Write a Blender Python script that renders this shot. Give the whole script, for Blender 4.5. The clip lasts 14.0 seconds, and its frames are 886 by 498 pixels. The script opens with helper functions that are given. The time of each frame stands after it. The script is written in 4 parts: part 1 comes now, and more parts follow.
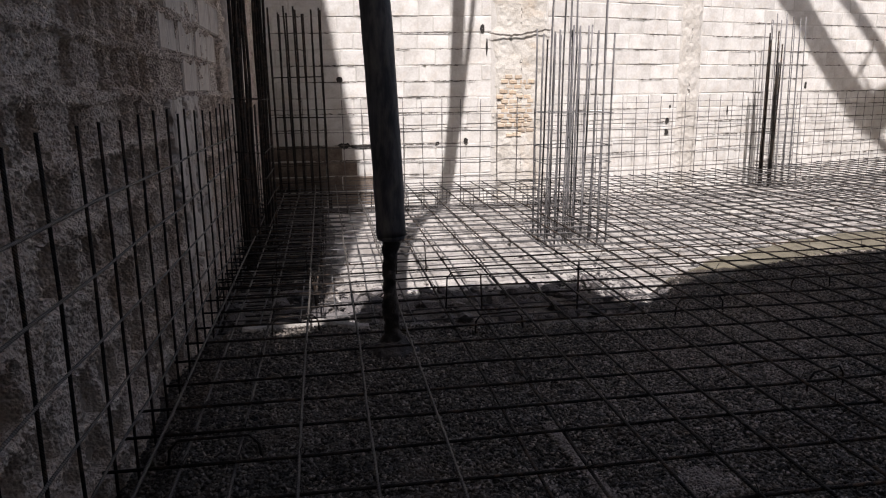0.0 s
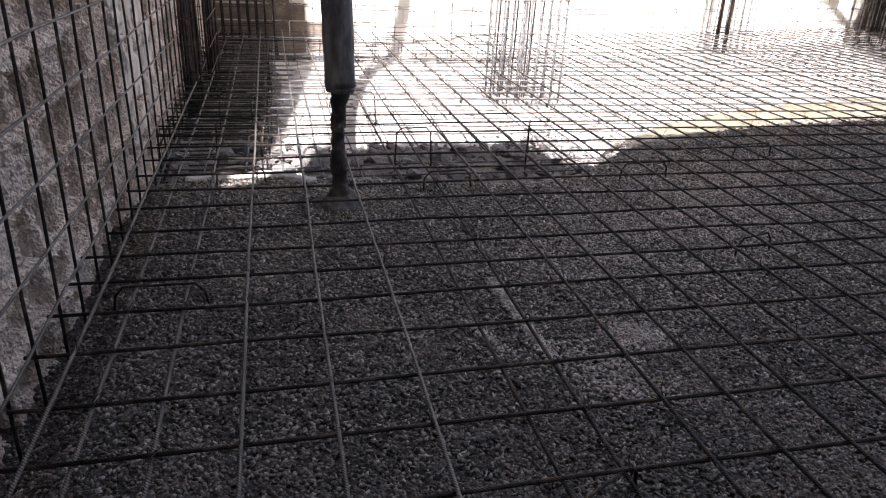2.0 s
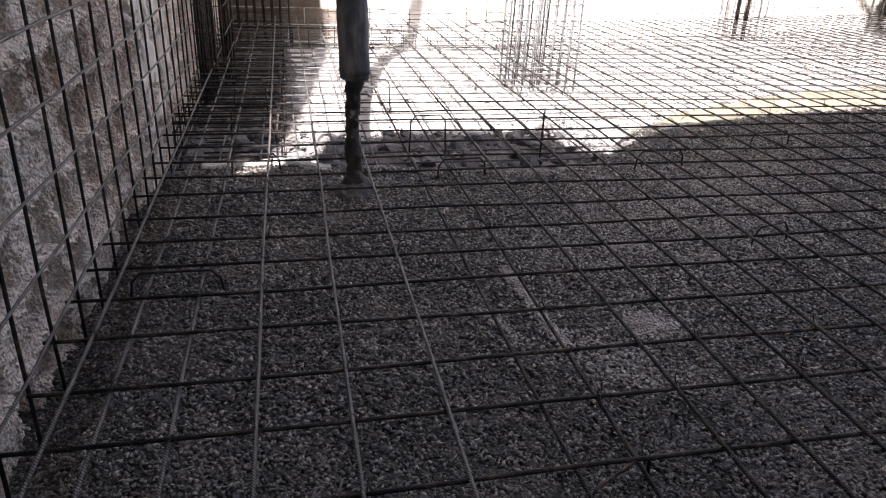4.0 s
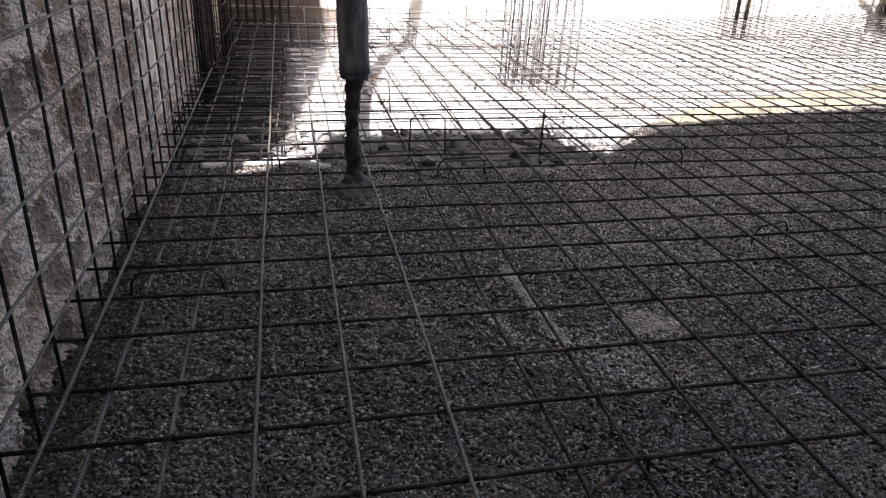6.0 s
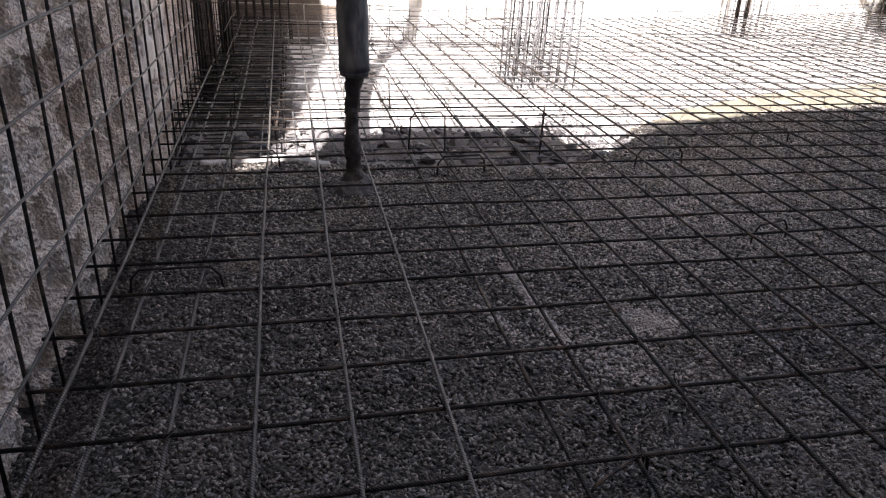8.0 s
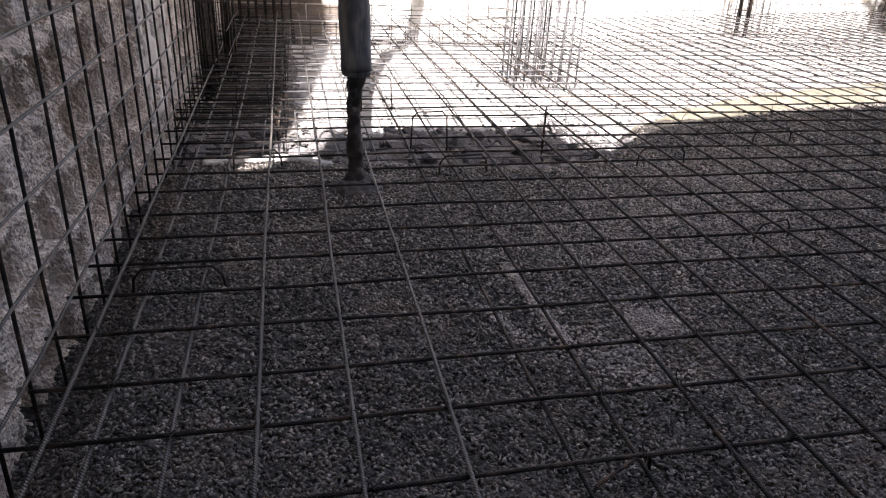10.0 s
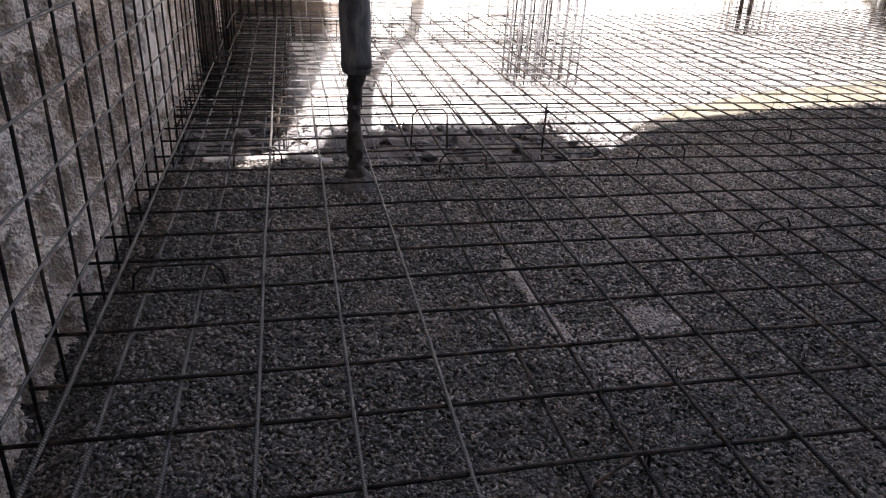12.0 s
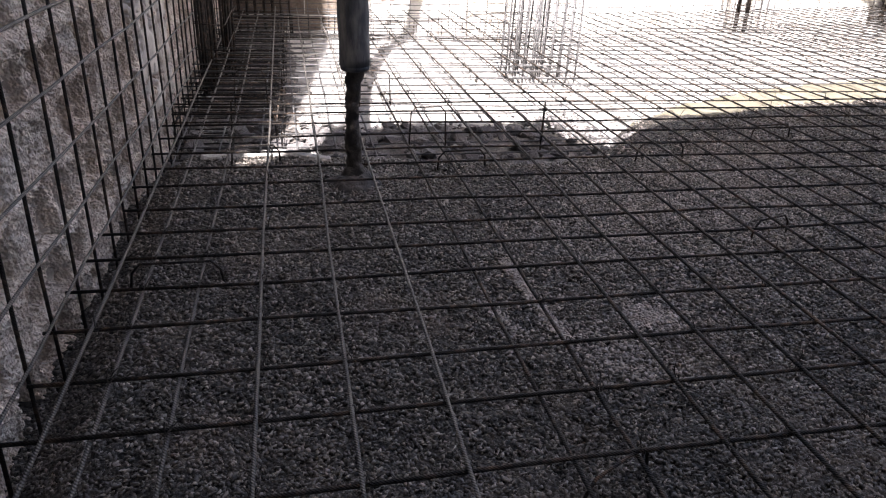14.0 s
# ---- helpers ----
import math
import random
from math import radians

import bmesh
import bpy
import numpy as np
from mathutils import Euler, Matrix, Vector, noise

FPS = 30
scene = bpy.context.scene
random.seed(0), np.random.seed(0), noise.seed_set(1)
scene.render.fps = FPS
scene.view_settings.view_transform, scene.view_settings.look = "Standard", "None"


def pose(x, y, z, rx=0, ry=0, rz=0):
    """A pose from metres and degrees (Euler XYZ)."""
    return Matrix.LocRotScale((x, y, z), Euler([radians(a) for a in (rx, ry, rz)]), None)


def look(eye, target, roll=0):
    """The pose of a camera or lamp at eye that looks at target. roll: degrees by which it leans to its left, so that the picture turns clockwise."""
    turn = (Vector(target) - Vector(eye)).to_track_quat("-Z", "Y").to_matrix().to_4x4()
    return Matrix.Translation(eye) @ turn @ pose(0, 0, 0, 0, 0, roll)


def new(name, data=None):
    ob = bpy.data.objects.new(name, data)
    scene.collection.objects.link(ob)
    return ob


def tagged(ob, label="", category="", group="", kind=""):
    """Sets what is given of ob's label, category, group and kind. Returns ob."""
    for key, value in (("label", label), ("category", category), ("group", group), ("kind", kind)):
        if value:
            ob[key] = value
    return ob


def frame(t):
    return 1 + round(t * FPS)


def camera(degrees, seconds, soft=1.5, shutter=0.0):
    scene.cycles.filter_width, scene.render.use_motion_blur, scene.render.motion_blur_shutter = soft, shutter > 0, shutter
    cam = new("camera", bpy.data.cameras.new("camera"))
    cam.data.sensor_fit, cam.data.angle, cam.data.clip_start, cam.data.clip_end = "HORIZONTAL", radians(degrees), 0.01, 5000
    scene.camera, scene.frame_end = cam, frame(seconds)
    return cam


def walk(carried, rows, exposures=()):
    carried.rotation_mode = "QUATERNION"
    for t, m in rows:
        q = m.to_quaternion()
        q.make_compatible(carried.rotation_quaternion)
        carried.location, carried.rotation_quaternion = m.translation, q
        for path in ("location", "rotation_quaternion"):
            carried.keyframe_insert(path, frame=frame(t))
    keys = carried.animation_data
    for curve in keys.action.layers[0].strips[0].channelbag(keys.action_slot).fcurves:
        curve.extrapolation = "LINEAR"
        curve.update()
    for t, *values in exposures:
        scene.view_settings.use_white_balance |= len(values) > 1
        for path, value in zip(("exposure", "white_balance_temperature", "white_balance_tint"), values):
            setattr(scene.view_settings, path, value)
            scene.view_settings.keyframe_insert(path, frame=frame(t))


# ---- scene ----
cam = camera(63.7, 14.0, soft=1.15)
EYE = Vector((0.001, 0.012, 1.165))
# seconds, tilt above the level, lean, turn to the left (degrees)
PATH = [
    (0.0, -12.43, -0.72, -9.19), (0.2, -13.50, -0.10, -10.45), (0.5, -14.18, 0.96, -13.40), (0.7, -15.22, 1.65, -14.62),
    (1.0, -16.64, 2.49, -16.08), (1.2, -18.36, 3.38, -16.86), (1.3, -20.20, 3.80, -17.00), (1.4, -22.24, 4.12, -16.86),
    (1.5, -22.88, 3.98, -16.28), (1.7, -23.44, 3.44, -15.06), (2.0, -23.81, 2.69, -13.73), (2.2, -24.05, 2.46, -12.95),
    (2.5, -24.04, 2.26, -12.80), (3.0, -24.47, 2.42, -12.66), (5.5, -24.92, 2.45, -12.50), (6.0, -24.88, 2.48, -12.57),
    (6.5, -24.80, 2.42, -12.60), (7.0, -24.87, 2.48, -12.55), (7.5, -24.92, 2.52, -12.52), (8.0, -25.05, 2.62, -12.62),
    (10.5, -25.10, 2.52, -12.42), (11.0, -25.09, 2.52, -12.53), (11.5, -25.24, 2.58, -12.42), (12.0, -25.28, 2.60, -12.44),
    (12.5, -25.24, 2.60, -12.60), (13.0, -25.30, 2.60, -12.58), (13.5, -25.34, 2.62, -12.61), (14.0, -25.47, 2.68, -12.60),
]
# seconds, stops, kelvin, tint
EXPOSURES = [(0.0, 0.64, 6950, 16), (0.2, 1.04, 6950, 19), (0.6, 1.32, 6950, 25), (1.0, 1.52, 6950, 25), (1.5, 2.34, 6900, 19),
             (2.0, 2.60, 6900, 16), (3.0, 2.68, 6900, 15.5), (6.0, 2.61, 6900, 15.5), (14.0, 2.59, 6900, 15.5)]




def aim(tilt, turn):
    a, b = radians(tilt), radians(turn)
    return Vector((-math.sin(b) * math.cos(a), math.cos(b) * math.cos(a), math.sin(a)))


walk(cam, [(t, look(EYE, EYE + aim(tilt, turn), lean)) for t, tilt, lean, turn in PATH], EXPOSURES)

# ---------------------------------------------------------------- light
SUN_AZ = 0.176      # metres to the right for each metre ahead
SUN_DROP = 1.6      # metres down for each metre ahead
sun_way = Vector((SUN_AZ, 1.0, -SUN_DROP)).normalized()
world = bpy.data.worlds.new("sky")
scene.world = world
world.use_nodes = True
wn = world.node_tree.nodes
sky = wn.new("ShaderNodeTexSky")
sky.sky_type = "NISHITA"
sky.sun_disc = False
sky.dust_density = 3.5
sky.ozone_density = 0.3
sky.sun_elevation = math.asin(-sun_way.z)
sky.sun_rotation = math.atan2(-sun_way.x, -sun_way.y)
world.node_tree.links.new(sky.outputs[0], wn["Background"].inputs[0])
wn["Background"].inputs[1].default_value = 0.072
sun = new("sun", bpy.data.lights.new("sun", "SUN"))
sun.data.energy = 5.0
sun.data.angle = radians(0.27)
sun.data.color = (0.965, 0.97, 0.985)
sun.matrix_world = look((0, -3, 9), Vector((0, -3, 9)) + sun_way)


# ---------------------------------------------------------------- materials
def material(name, tones, scale=6.0, fine=90.0, rough=(0.7, 0.95), metal=0.0, bump=0.3, bump_scale=120.0,
             bump_dist=0.004, fine_mix=0.35, tight=0.13, stretch=(1, 1, 1), per_piece=0.0, stain_or_shade=None, lumps=None, ribs=0.0):
    m = bpy.data.materials.new(name)
    m.use_nodes = True
    nt = m.node_tree
    n, ln = nt.nodes, nt.links
    bsdf = n["Principled BSDF"]
    tc = n.new("ShaderNodeTexCoord")
    mp = n.new("ShaderNodeMapping")
    mp.inputs["Scale"].default_value = stretch
    ln.new(tc.outputs["Object"], mp.inputs["Vector"])
    info = n.new("ShaderNodeObjectInfo")
    shift = n.new("ShaderNodeVectorMath")
    shift.operation = "MULTIPLY_ADD"
    comb = n.new("ShaderNodeCombineXYZ")
    for k in range(3):
        ln.new(info.outputs["Random"], comb.inputs[k])
    ln.new(comb.outputs[0], shift.inputs[0])
    shift.inputs[1].default_value = (17.0, 29.0, 11.0) if per_piece else (0, 0, 0)
    ln.new(mp.outputs[0], shift.inputs[2])
    big = n.new("ShaderNodeTexNoise")
    big.inputs["Scale"].default_value = scale
    big.inputs["Detail"].default_value = 6
    big.inputs["Roughness"].default_value = 0.62
    ln.new(shift.outputs[0], big.inputs["Vector"])
    small = n.new("ShaderNodeTexNoise")
    small.inputs["Scale"].default_value = fine
    small.inputs["Detail"].default_value = 4
    ln.new(shift.outputs[0], small.inputs["Vector"])
    mix = n.new("ShaderNodeMix")
    mix.inputs[0].default_value = fine_mix
    ln.new(big.outputs[0], mix.inputs[2])
    ln.new(small.outputs[0], mix.inputs[3])
    ramp = n.new("ShaderNodeValToRGB")
    el = ramp.color_ramp.elements
    for k in range(len(tones) - 2):
        el.new(0.5)
    for k, c in enumerate(tones):
        el[k].position = 0.5 - tight + 2 * tight * k / (len(tones) - 1)
        el[k].color = (*c, 1)
    ln.new(mix.outputs[0], ramp.inputs[0])
    colour = ramp.outputs[0]
    if stain_or_shade:
        at, width, tone, amount = stain_or_shade
        vor = n.new("ShaderNodeTexNoise")
        vor.inputs["Scale"].default_value = at
        vor.inputs["Detail"].default_value = 8
        vor.inputs["Roughness"].default_value = 0.7
        ln.new(mp.outputs[0], vor.inputs["Vector"])
        sr = n.new("ShaderNodeMapRange")
        sr.inputs[1].default_value = width[0]
        sr.inputs[2].default_value = width[1]
        sr.inputs[4].default_value = amount
        ln.new(vor.outputs[0], sr.inputs[0])
        sm = n.new("ShaderNodeMix")
        sm.data_type = "RGBA"
        ln.new(sr.outputs[0], sm.inputs[0])
        ln.new(colour, sm.inputs[6])
        sm.inputs[7].default_value = (*tone, 1)
        colour = sm.outputs[2]
    if per_piece:
        hsv = n.new("ShaderNodeHueSaturation")
        vr = n.new("ShaderNodeMapRange")
        vr.inputs[3].default_value = 1 - per_piece
        vr.inputs[4].default_value = 1 + per_piece
        ln.new(info.outputs["Random"], vr.inputs[0])
        ln.new(vr.outputs[0], hsv.inputs["Value"])
        ln.new(colour, hsv.inputs["Color"])
        colour = hsv.outputs[0]
    ln.new(colour, bsdf.inputs["Base Color"])
    rr = n.new("ShaderNodeMapRange")
    rr.inputs[3].default_value, rr.inputs[4].default_value = rough
    ln.new(small.outputs[0], rr.inputs[0])
    ln.new(rr.outputs[0], bsdf.inputs["Roughness"])
    bsdf.inputs["Metallic"].default_value = metal
    if bump:
        bn = n.new("ShaderNodeTexNoise")
        bn.inputs["Scale"].default_value = bump_scale
        bn.inputs["Detail"].default_value = 5
        ln.new(shift.outputs[0], bn.inputs["Vector"])
        add = n.new("ShaderNodeMath")
        add.operation = "ADD"
        ln.new(bn.outputs[0], add.inputs[0])
        ln.new(big.outputs[0], add.inputs[1])
        height = add.outputs[0]
        if ribs:
            wave = n.new("ShaderNodeTexWave")
            wave.bands_direction = "DIAGONAL"
            wave.inputs["Scale"].default_value = 68
            wave.inputs["Distortion"].default_value = 0.6
            ln.new(tc.outputs["Object"], wave.inputs["Vector"])
            wm = n.new("ShaderNodeMath")
            wm.operation = "MULTIPLY_ADD"
            wm.inputs[1].default_value = ribs
            ln.new(wave.outputs["Fac"], wm.inputs[0])
            ln.new(height, wm.inputs[2])
            height = wm.outputs[0]
        for size, amount in lumps or ():
            cell = n.new("ShaderNodeTexVoronoi")
            cell.feature = "SMOOTH_F1"
            cell.inputs["Scale"].default_value = size
            ln.new(shift.outputs[0], cell.inputs["Vector"])
            sub = n.new("ShaderNodeMath")
            sub.operation = "MULTIPLY_ADD"
            sub.inputs[1].default_value = -amount
            ln.new(cell.outputs["Distance"], sub.inputs[0])
            ln.new(height, sub.inputs[2])
            height = sub.outputs[0]
        bp = n.new("ShaderNodeBump")
        bp.inputs["Strength"].default_value = bump
        bp.inputs["Distance"].default_value = bump_dist
        ln.new(height, bp.inputs["Height"])
        ln.new(bp.outputs[0], bsdf.inputs["Normal"])
    return m


M_REBAR = material("rebar steel", [(0.007, 0.006, 0.0055), (0.016, 0.013, 0.0115), (0.085, 0.056, 0.039)], 11, 60,
                   (0.45, 0.8), 0.15, 0.7, 140, 0.003, per_piece=0.3, ribs=0.8)
M_REBAR.node_tree.nodes["Principled BSDF"].inputs["Specular IOR Level"].default_value = 0.2
# Lighter copy of the bars: the sky's sheen is put into the tone.
M_REBAR_SHEEN = material("rebar with sky sheen", [(0.038, 0.033, 0.029), (0.066, 0.059, 0.053), (0.11, 0.098, 0.086)], 14, 60,
                        (0.45, 0.75), 0.2, 0.7, 140, 0.003, per_piece=0.2, ribs=0.8)
# Paler bar tones for the sunlit reach; glare there is put into the colour.
M_REBAR_GLARE = material("glare-greyed rebar", [(0.042, 0.041, 0.042), (0.078, 0.076, 0.078), (0.135, 0.13, 0.128)], 7, 60,
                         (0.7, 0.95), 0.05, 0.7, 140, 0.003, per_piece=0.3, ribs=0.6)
# Lighter copy for the column cages, with the highlight glare in its tone.
M_REBAR_PALE = material("glare-paled rebar", [(0.085, 0.083, 0.086), (0.14, 0.137, 0.142), (0.21, 0.204, 0.203)], 7, 60,
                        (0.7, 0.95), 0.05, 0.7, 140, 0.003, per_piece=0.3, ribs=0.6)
M_WIRE = material("tie wire", [(0.02, 0.018, 0.016), (0.05, 0.04, 0.035)], 20, 90, (0.4, 0.7), 0.5, 0)
# Paste is toned darker and grains paler, deepening the shade in the voids.
M_FRESH = material("fresh concrete", [(0.007, 0.006, 0.0053), (0.029, 0.025, 0.0218), (0.092, 0.079, 0.068)], 20, 110,
                   (0.35, 0.6), 0, 1.0, 120, 0.010, 0.5, stain_or_shade=(2.6, (0.50, 0.74), (0.16, 0.124, 0.10), 0.6), lumps=((80, 1.4),))
M_GRAIN = material("paste-coated aggregate with lit tops", [(0.034, 0.030, 0.0268), (0.138, 0.1215, 0.108), (0.29, 0.256, 0.228)], 30, 150, (0.24, 0.5), 0, 0.7, 140, 0.005, 0.3,
                   stain_or_shade=(2.6, (0.50, 0.74), (0.25, 0.20, 0.165), 0.6))
M_FRESH.node_tree.nodes["Principled BSDF"].inputs["Specular IOR Level"].default_value = 0.2
M_GRAIN.node_tree.nodes["Principled BSDF"].inputs["Specular IOR Level"].default_value = 0.35
grain_nodes = M_GRAIN.node_tree.nodes
grain_geo = grain_nodes.new("ShaderNodeNewGeometry")
grain_ramp = [k for k in grain_nodes if k.bl_idname == "ShaderNodeValToRGB"][0]
for spot, el in zip((0.0, 0.78, 1.0), grain_ramp.color_ramp.elements):
    el.position = spot
M_GRAIN.node_tree.links.new(grain_geo.outputs["Random Per Island"], grain_ramp.inputs[0])
M_GROUND = material("dusty blinding", [(0.20, 0.187, 0.174), (0.33, 0.312, 0.296), (0.45, 0.43, 0.41)], 3, 60,
                    (0.85, 1.0), 0, 0.8, 60, 0.012, stain_or_shade=(1.4, (0.5, 0.7), (0.13, 0.11, 0.095), 0.7), lumps=((30, 0.5),))
M_SAND = material("damp tan sand", [(0.090, 0.079, 0.055), (0.118, 0.105, 0.076), (0.155, 0.139, 0.106)], 5, 130, (0.85, 1), 0, 0.7, 120, 0.006,
                  stain_or_shade=(1.6, (0.5, 0.7), (0.19, 0.172, 0.13), 0.4))
M_RUBBLE = material("damp cement rubble", [(0.06, 0.054, 0.055), (0.12, 0.11, 0.11), (0.21, 0.196, 0.194)], 14, 90, (0.8, 1), 0, 0.6, 90, 0.006, per_piece=0.3)
# The dark speckle stands for shade in the small pits of the face.
M_ROUGH = material("hacked masonry", [(0.46, 0.345, 0.265), (0.67, 0.56, 0.468), (0.82, 0.74, 0.665)], 2.6, 60, (0.85, 1), 0, 1.0, 70, 0.016,
                   0.4, tight=0.18, stain_or_shade=(33, (0.53, 0.66), (0.19, 0.137, 0.104), 0.5), lumps=((110, 0.8),))
M_CORE = material("bare block core", [(0.42, 0.347, 0.29), (0.57, 0.49, 0.428), (0.70, 0.63, 0.57)], 5, 50, (0.85, 1), 0, 0.7, 70, 0.006,
                  0.3, stretch=(1, 1, 0.4), stain_or_shade=(9, (0.52, 0.68), (0.19, 0.142, 0.11), 0.5))
M_RENDER = material("grey cement render", [(0.40, 0.335, 0.28), (0.53, 0.465, 0.405), (0.65, 0.59, 0.53)], 5, 60, (0.8, 1), 0, 0.7, 60, 0.006,
                    stretch=(1, 1, 0.35), stain_or_shade=(7, (0.50, 0.66), (0.21, 0.165, 0.13), 0.75))
M_BLOCK = material("whitewashed block", [(0.46, 0.44, 0.415), (0.57, 0.555, 0.533), (0.66, 0.65, 0.628)], 4, 40, (0.8, 1), 0, 0.6, 60, 0.004,
                   0.3, per_piece=0.06, stain_or_shade=(1.7, (0.55, 0.76), (0.56, 0.44, 0.30), 0.6))
# Brown of the unpainted blocks, with the corner's shade toned in.
M_BLOCK_RAW_SHADE = material("bare brown block with shade", [(0.085, 0.064, 0.05), (0.14, 0.111, 0.09), (0.22, 0.183, 0.154)], 5, 50, (0.85, 1), 0, 0.8, 60, 0.006, 0.3, per_piece=0.15)
M_JOINT = material("whitewashed mortar", [(0.44, 0.42, 0.39), (0.55, 0.535, 0.51)], 20, 90, (0.9, 1), 0, 0.5, 90, 0.004)
M_PATCH = material("rough beige plaster", [(0.40, 0.37, 0.325), (0.52, 0.495, 0.455), (0.60, 0.58, 0.545)], 3.0, 55, (0.85, 1), 0, 0.8, 50, 0.007,
                   0.4, stain_or_shade=(2.4, (0.54, 0.70), (0.47, 0.37, 0.27), 0.6), lumps=((45, 0.4),))
M_BRICK = material("whitewashed orange brick", [(0.40, 0.29, 0.20), (0.48, 0.39, 0.30), (0.56, 0.51, 0.445)], 9, 60, (0.85, 1), 0, 0.8, 60, 0.006, tight=0.2, per_piece=0.12)
# Dark brown laid where the pale ground lies in shade.
M_SHADE_GROUND = material("ground with shade toned in", [(0.042, 0.036, 0.033), (0.09, 0.079, 0.072), (0.20, 0.18, 0.165)], 7, 60, (0.8, 1), 0, 0.9, 60, 0.015, lumps=((26, 0.7),))
M_STREAM = material("pouring concrete", [(0.010, 0.008, 0.0075), (0.022, 0.0175, 0.016), (0.055, 0.044, 0.039)], 18, 120, (0.5, 0.75), 0, 0.7, 90, 0.006)
M_CRACK = material("open joint", [(0.06, 0.052, 0.046), (0.14, 0.125, 0.11)], 20, 90, (0.9, 1), 0, 0)
M_HOLE = material("dark hollow", [(0.015, 0.013, 0.012), (0.03, 0.026, 0.024)], 10, 60, (0.9, 1), 0, 0)
M_RUBBER = material("black hose rubber", [(0.022, 0.024, 0.031), (0.052, 0.057, 0.070), (0.12, 0.126, 0.14)], 11, 60, (0.38, 0.7), 0, 0.8, 45, 0.005,
                    stretch=(1, 1, 0.25), stain_or_shade=(9, (0.50, 0.64), (0.20, 0.195, 0.185), 0.75))
M_STEEL = material("painted boom steel", [(0.20, 0.19, 0.18), (0.32, 0.30, 0.28)], 6, 60, (0.4, 0.7), 0.2, 0.2)
M_PLAIN_GREY = material("plain grey render", [(0.20, 0.19, 0.18), (0.30, 0.29, 0.27)], 2, 40, (0.85, 1), 0, 0.5, 40, 0.006)
M_SLURRY = material("pale slurry", [(0.19, 0.163, 0.144), (0.31, 0.27, 0.243), (0.46, 0.405, 0.368)], 20, 120, (0.6, 0.9), 0, 0.8, 120, 0.006)
M_RENDER_PALE = material("pale cement render", [(0.40, 0.372, 0.335), (0.49, 0.465, 0.43), (0.56, 0.54, 0.51)], 4, 60, (0.85, 1), 0, 0.6, 60, 0.006)


# ---------------------------------------------------------------- building helpers
def mesh_of(name, verts, faces, mat, smooth=False):
    me = bpy.data.meshes.new(name)
    me.from_pydata([tuple(v) for v in verts], [], faces)
    me.materials.append(mat)
    if smooth:
        me.polygons.foreach_set("use_smooth", [True] * len(me.polygons))
    me.update()
    return me


def thing(name, me, label="", category="", group="", kind="", parent=None):
    ob = new(name, me)
    if parent is not None:
        ob.parent = parent
    return tagged(ob, label, category, group, kind)


def part(name, me, parent, label=""):
    ob = new(name, me)
    ob.parent = parent
    if label:
        ob["label"] = label
    return ob


def tube_data(points, radius, sides=6, closed=False, ends=True):
    pts = [Vector(p) for p in points]
    rads = radius if isinstance(radius, (list, tuple)) else [radius] * len(pts)
    verts, faces = [], []
    side = None
    for i, p in enumerate(pts):
        if closed:
            way = pts[(i + 1) % len(pts)] - pts[i - 1]
        else:
            way = pts[min(i + 1, len(pts) - 1)] - pts[max(i - 1, 0)]
        way.normalize()
        if side is None:
            side = way.orthogonal().normalized()
        else:
            side = (side - way * side.dot(way)).normalized()
        up = way.cross(side)
        for k in range(sides):
            a = 2 * math.pi * k / sides
            verts.append(p + (side * math.cos(a) + up * math.sin(a)) * rads[i])
    rings = len(pts)
    for i in range(rings if closed else rings - 1):
        j = (i + 1) % rings
        for k in range(sides):
            l = (k + 1) % sides
            faces.append((i * sides + k, i * sides + l, j * sides + l, j * sides + k))
    if ends and not closed:
        faces.append(tuple(reversed(range(sides))))
        faces.append(tuple((rings - 1) * sides + k for k in range(sides)))
    return verts, faces


def tube(name, points, radius, mat, sides=6, closed=False):
    v, f = tube_data(points, radius, sides, closed)
    return mesh_of(name, v, f, mat, True)


def wavy(a, b, step, sway, rng, axis=(1, 1, 1)):
    """A nearly straight line from a to b with small bends."""
    a, b = Vector(a), Vector(b)
    n = max(2, int((b - a).length / step) + 1)
    out = []
    for i in range(n + 1):
        p = a.lerp(b, i / n)
        if 0 < i < n:
            p += Vector([rng.uniform(-sway, sway) * axis[k] for k in range(3)])
        out.append(p)
    return out


def grid_sheet(name, nu, nv, place, mat, smooth=True):
    verts = [place(i / nu, j / nv) for j in range(nv + 1) for i in range(nu + 1)]
    w = nu + 1
    faces = [(j * w + i, j * w + i + 1, (j + 1) * w + i + 1, (j + 1) * w + i) for j in range(nv) for i in range(nu)]
    return mesh_of(name, verts, faces, mat, smooth)


def solid_box(a, b):
    (x0, y0, z0), (x1, y1, z1) = a, b
    v = [(x, y, z) for z in (z0, z1) for y in (y0, y1) for x in (x0, x1)]
    f = [(0, 2, 3, 1), (4, 5, 7, 6), (0, 1, 5, 4), (2, 6, 7, 3), (0, 4, 6, 2), (1, 3, 7, 5)]
    return v, f


def n3(x, y, z, s=1.0):
    return noise.noise(Vector((x * s, y * s, z * s)))


def fbm(x, y, z, s=1.0, octaves=4):
    return noise.fractal(Vector((x * s, y * s, z * s)), 0.6, 2.1, octaves)


# ---------------------------------------------------------------- plan
GROUND_Z = -0.30
POUR_Z = -0.09
WALL_X = -0.775
BACK_A, BACK_B, BACK_C = (-0.80, 9.49), (2.99, 9.30), (10.40, 11.15)   # foot of the rear wall: corner, bend, corner
RIGHT_FOOT = (5.50, 1.90)      # the right-hand wall runs towards this point and stops short of it
RIGHT_END = (8.42, 7.42)
WALL_TOP = 3.6
MESH_TOP = 1.085

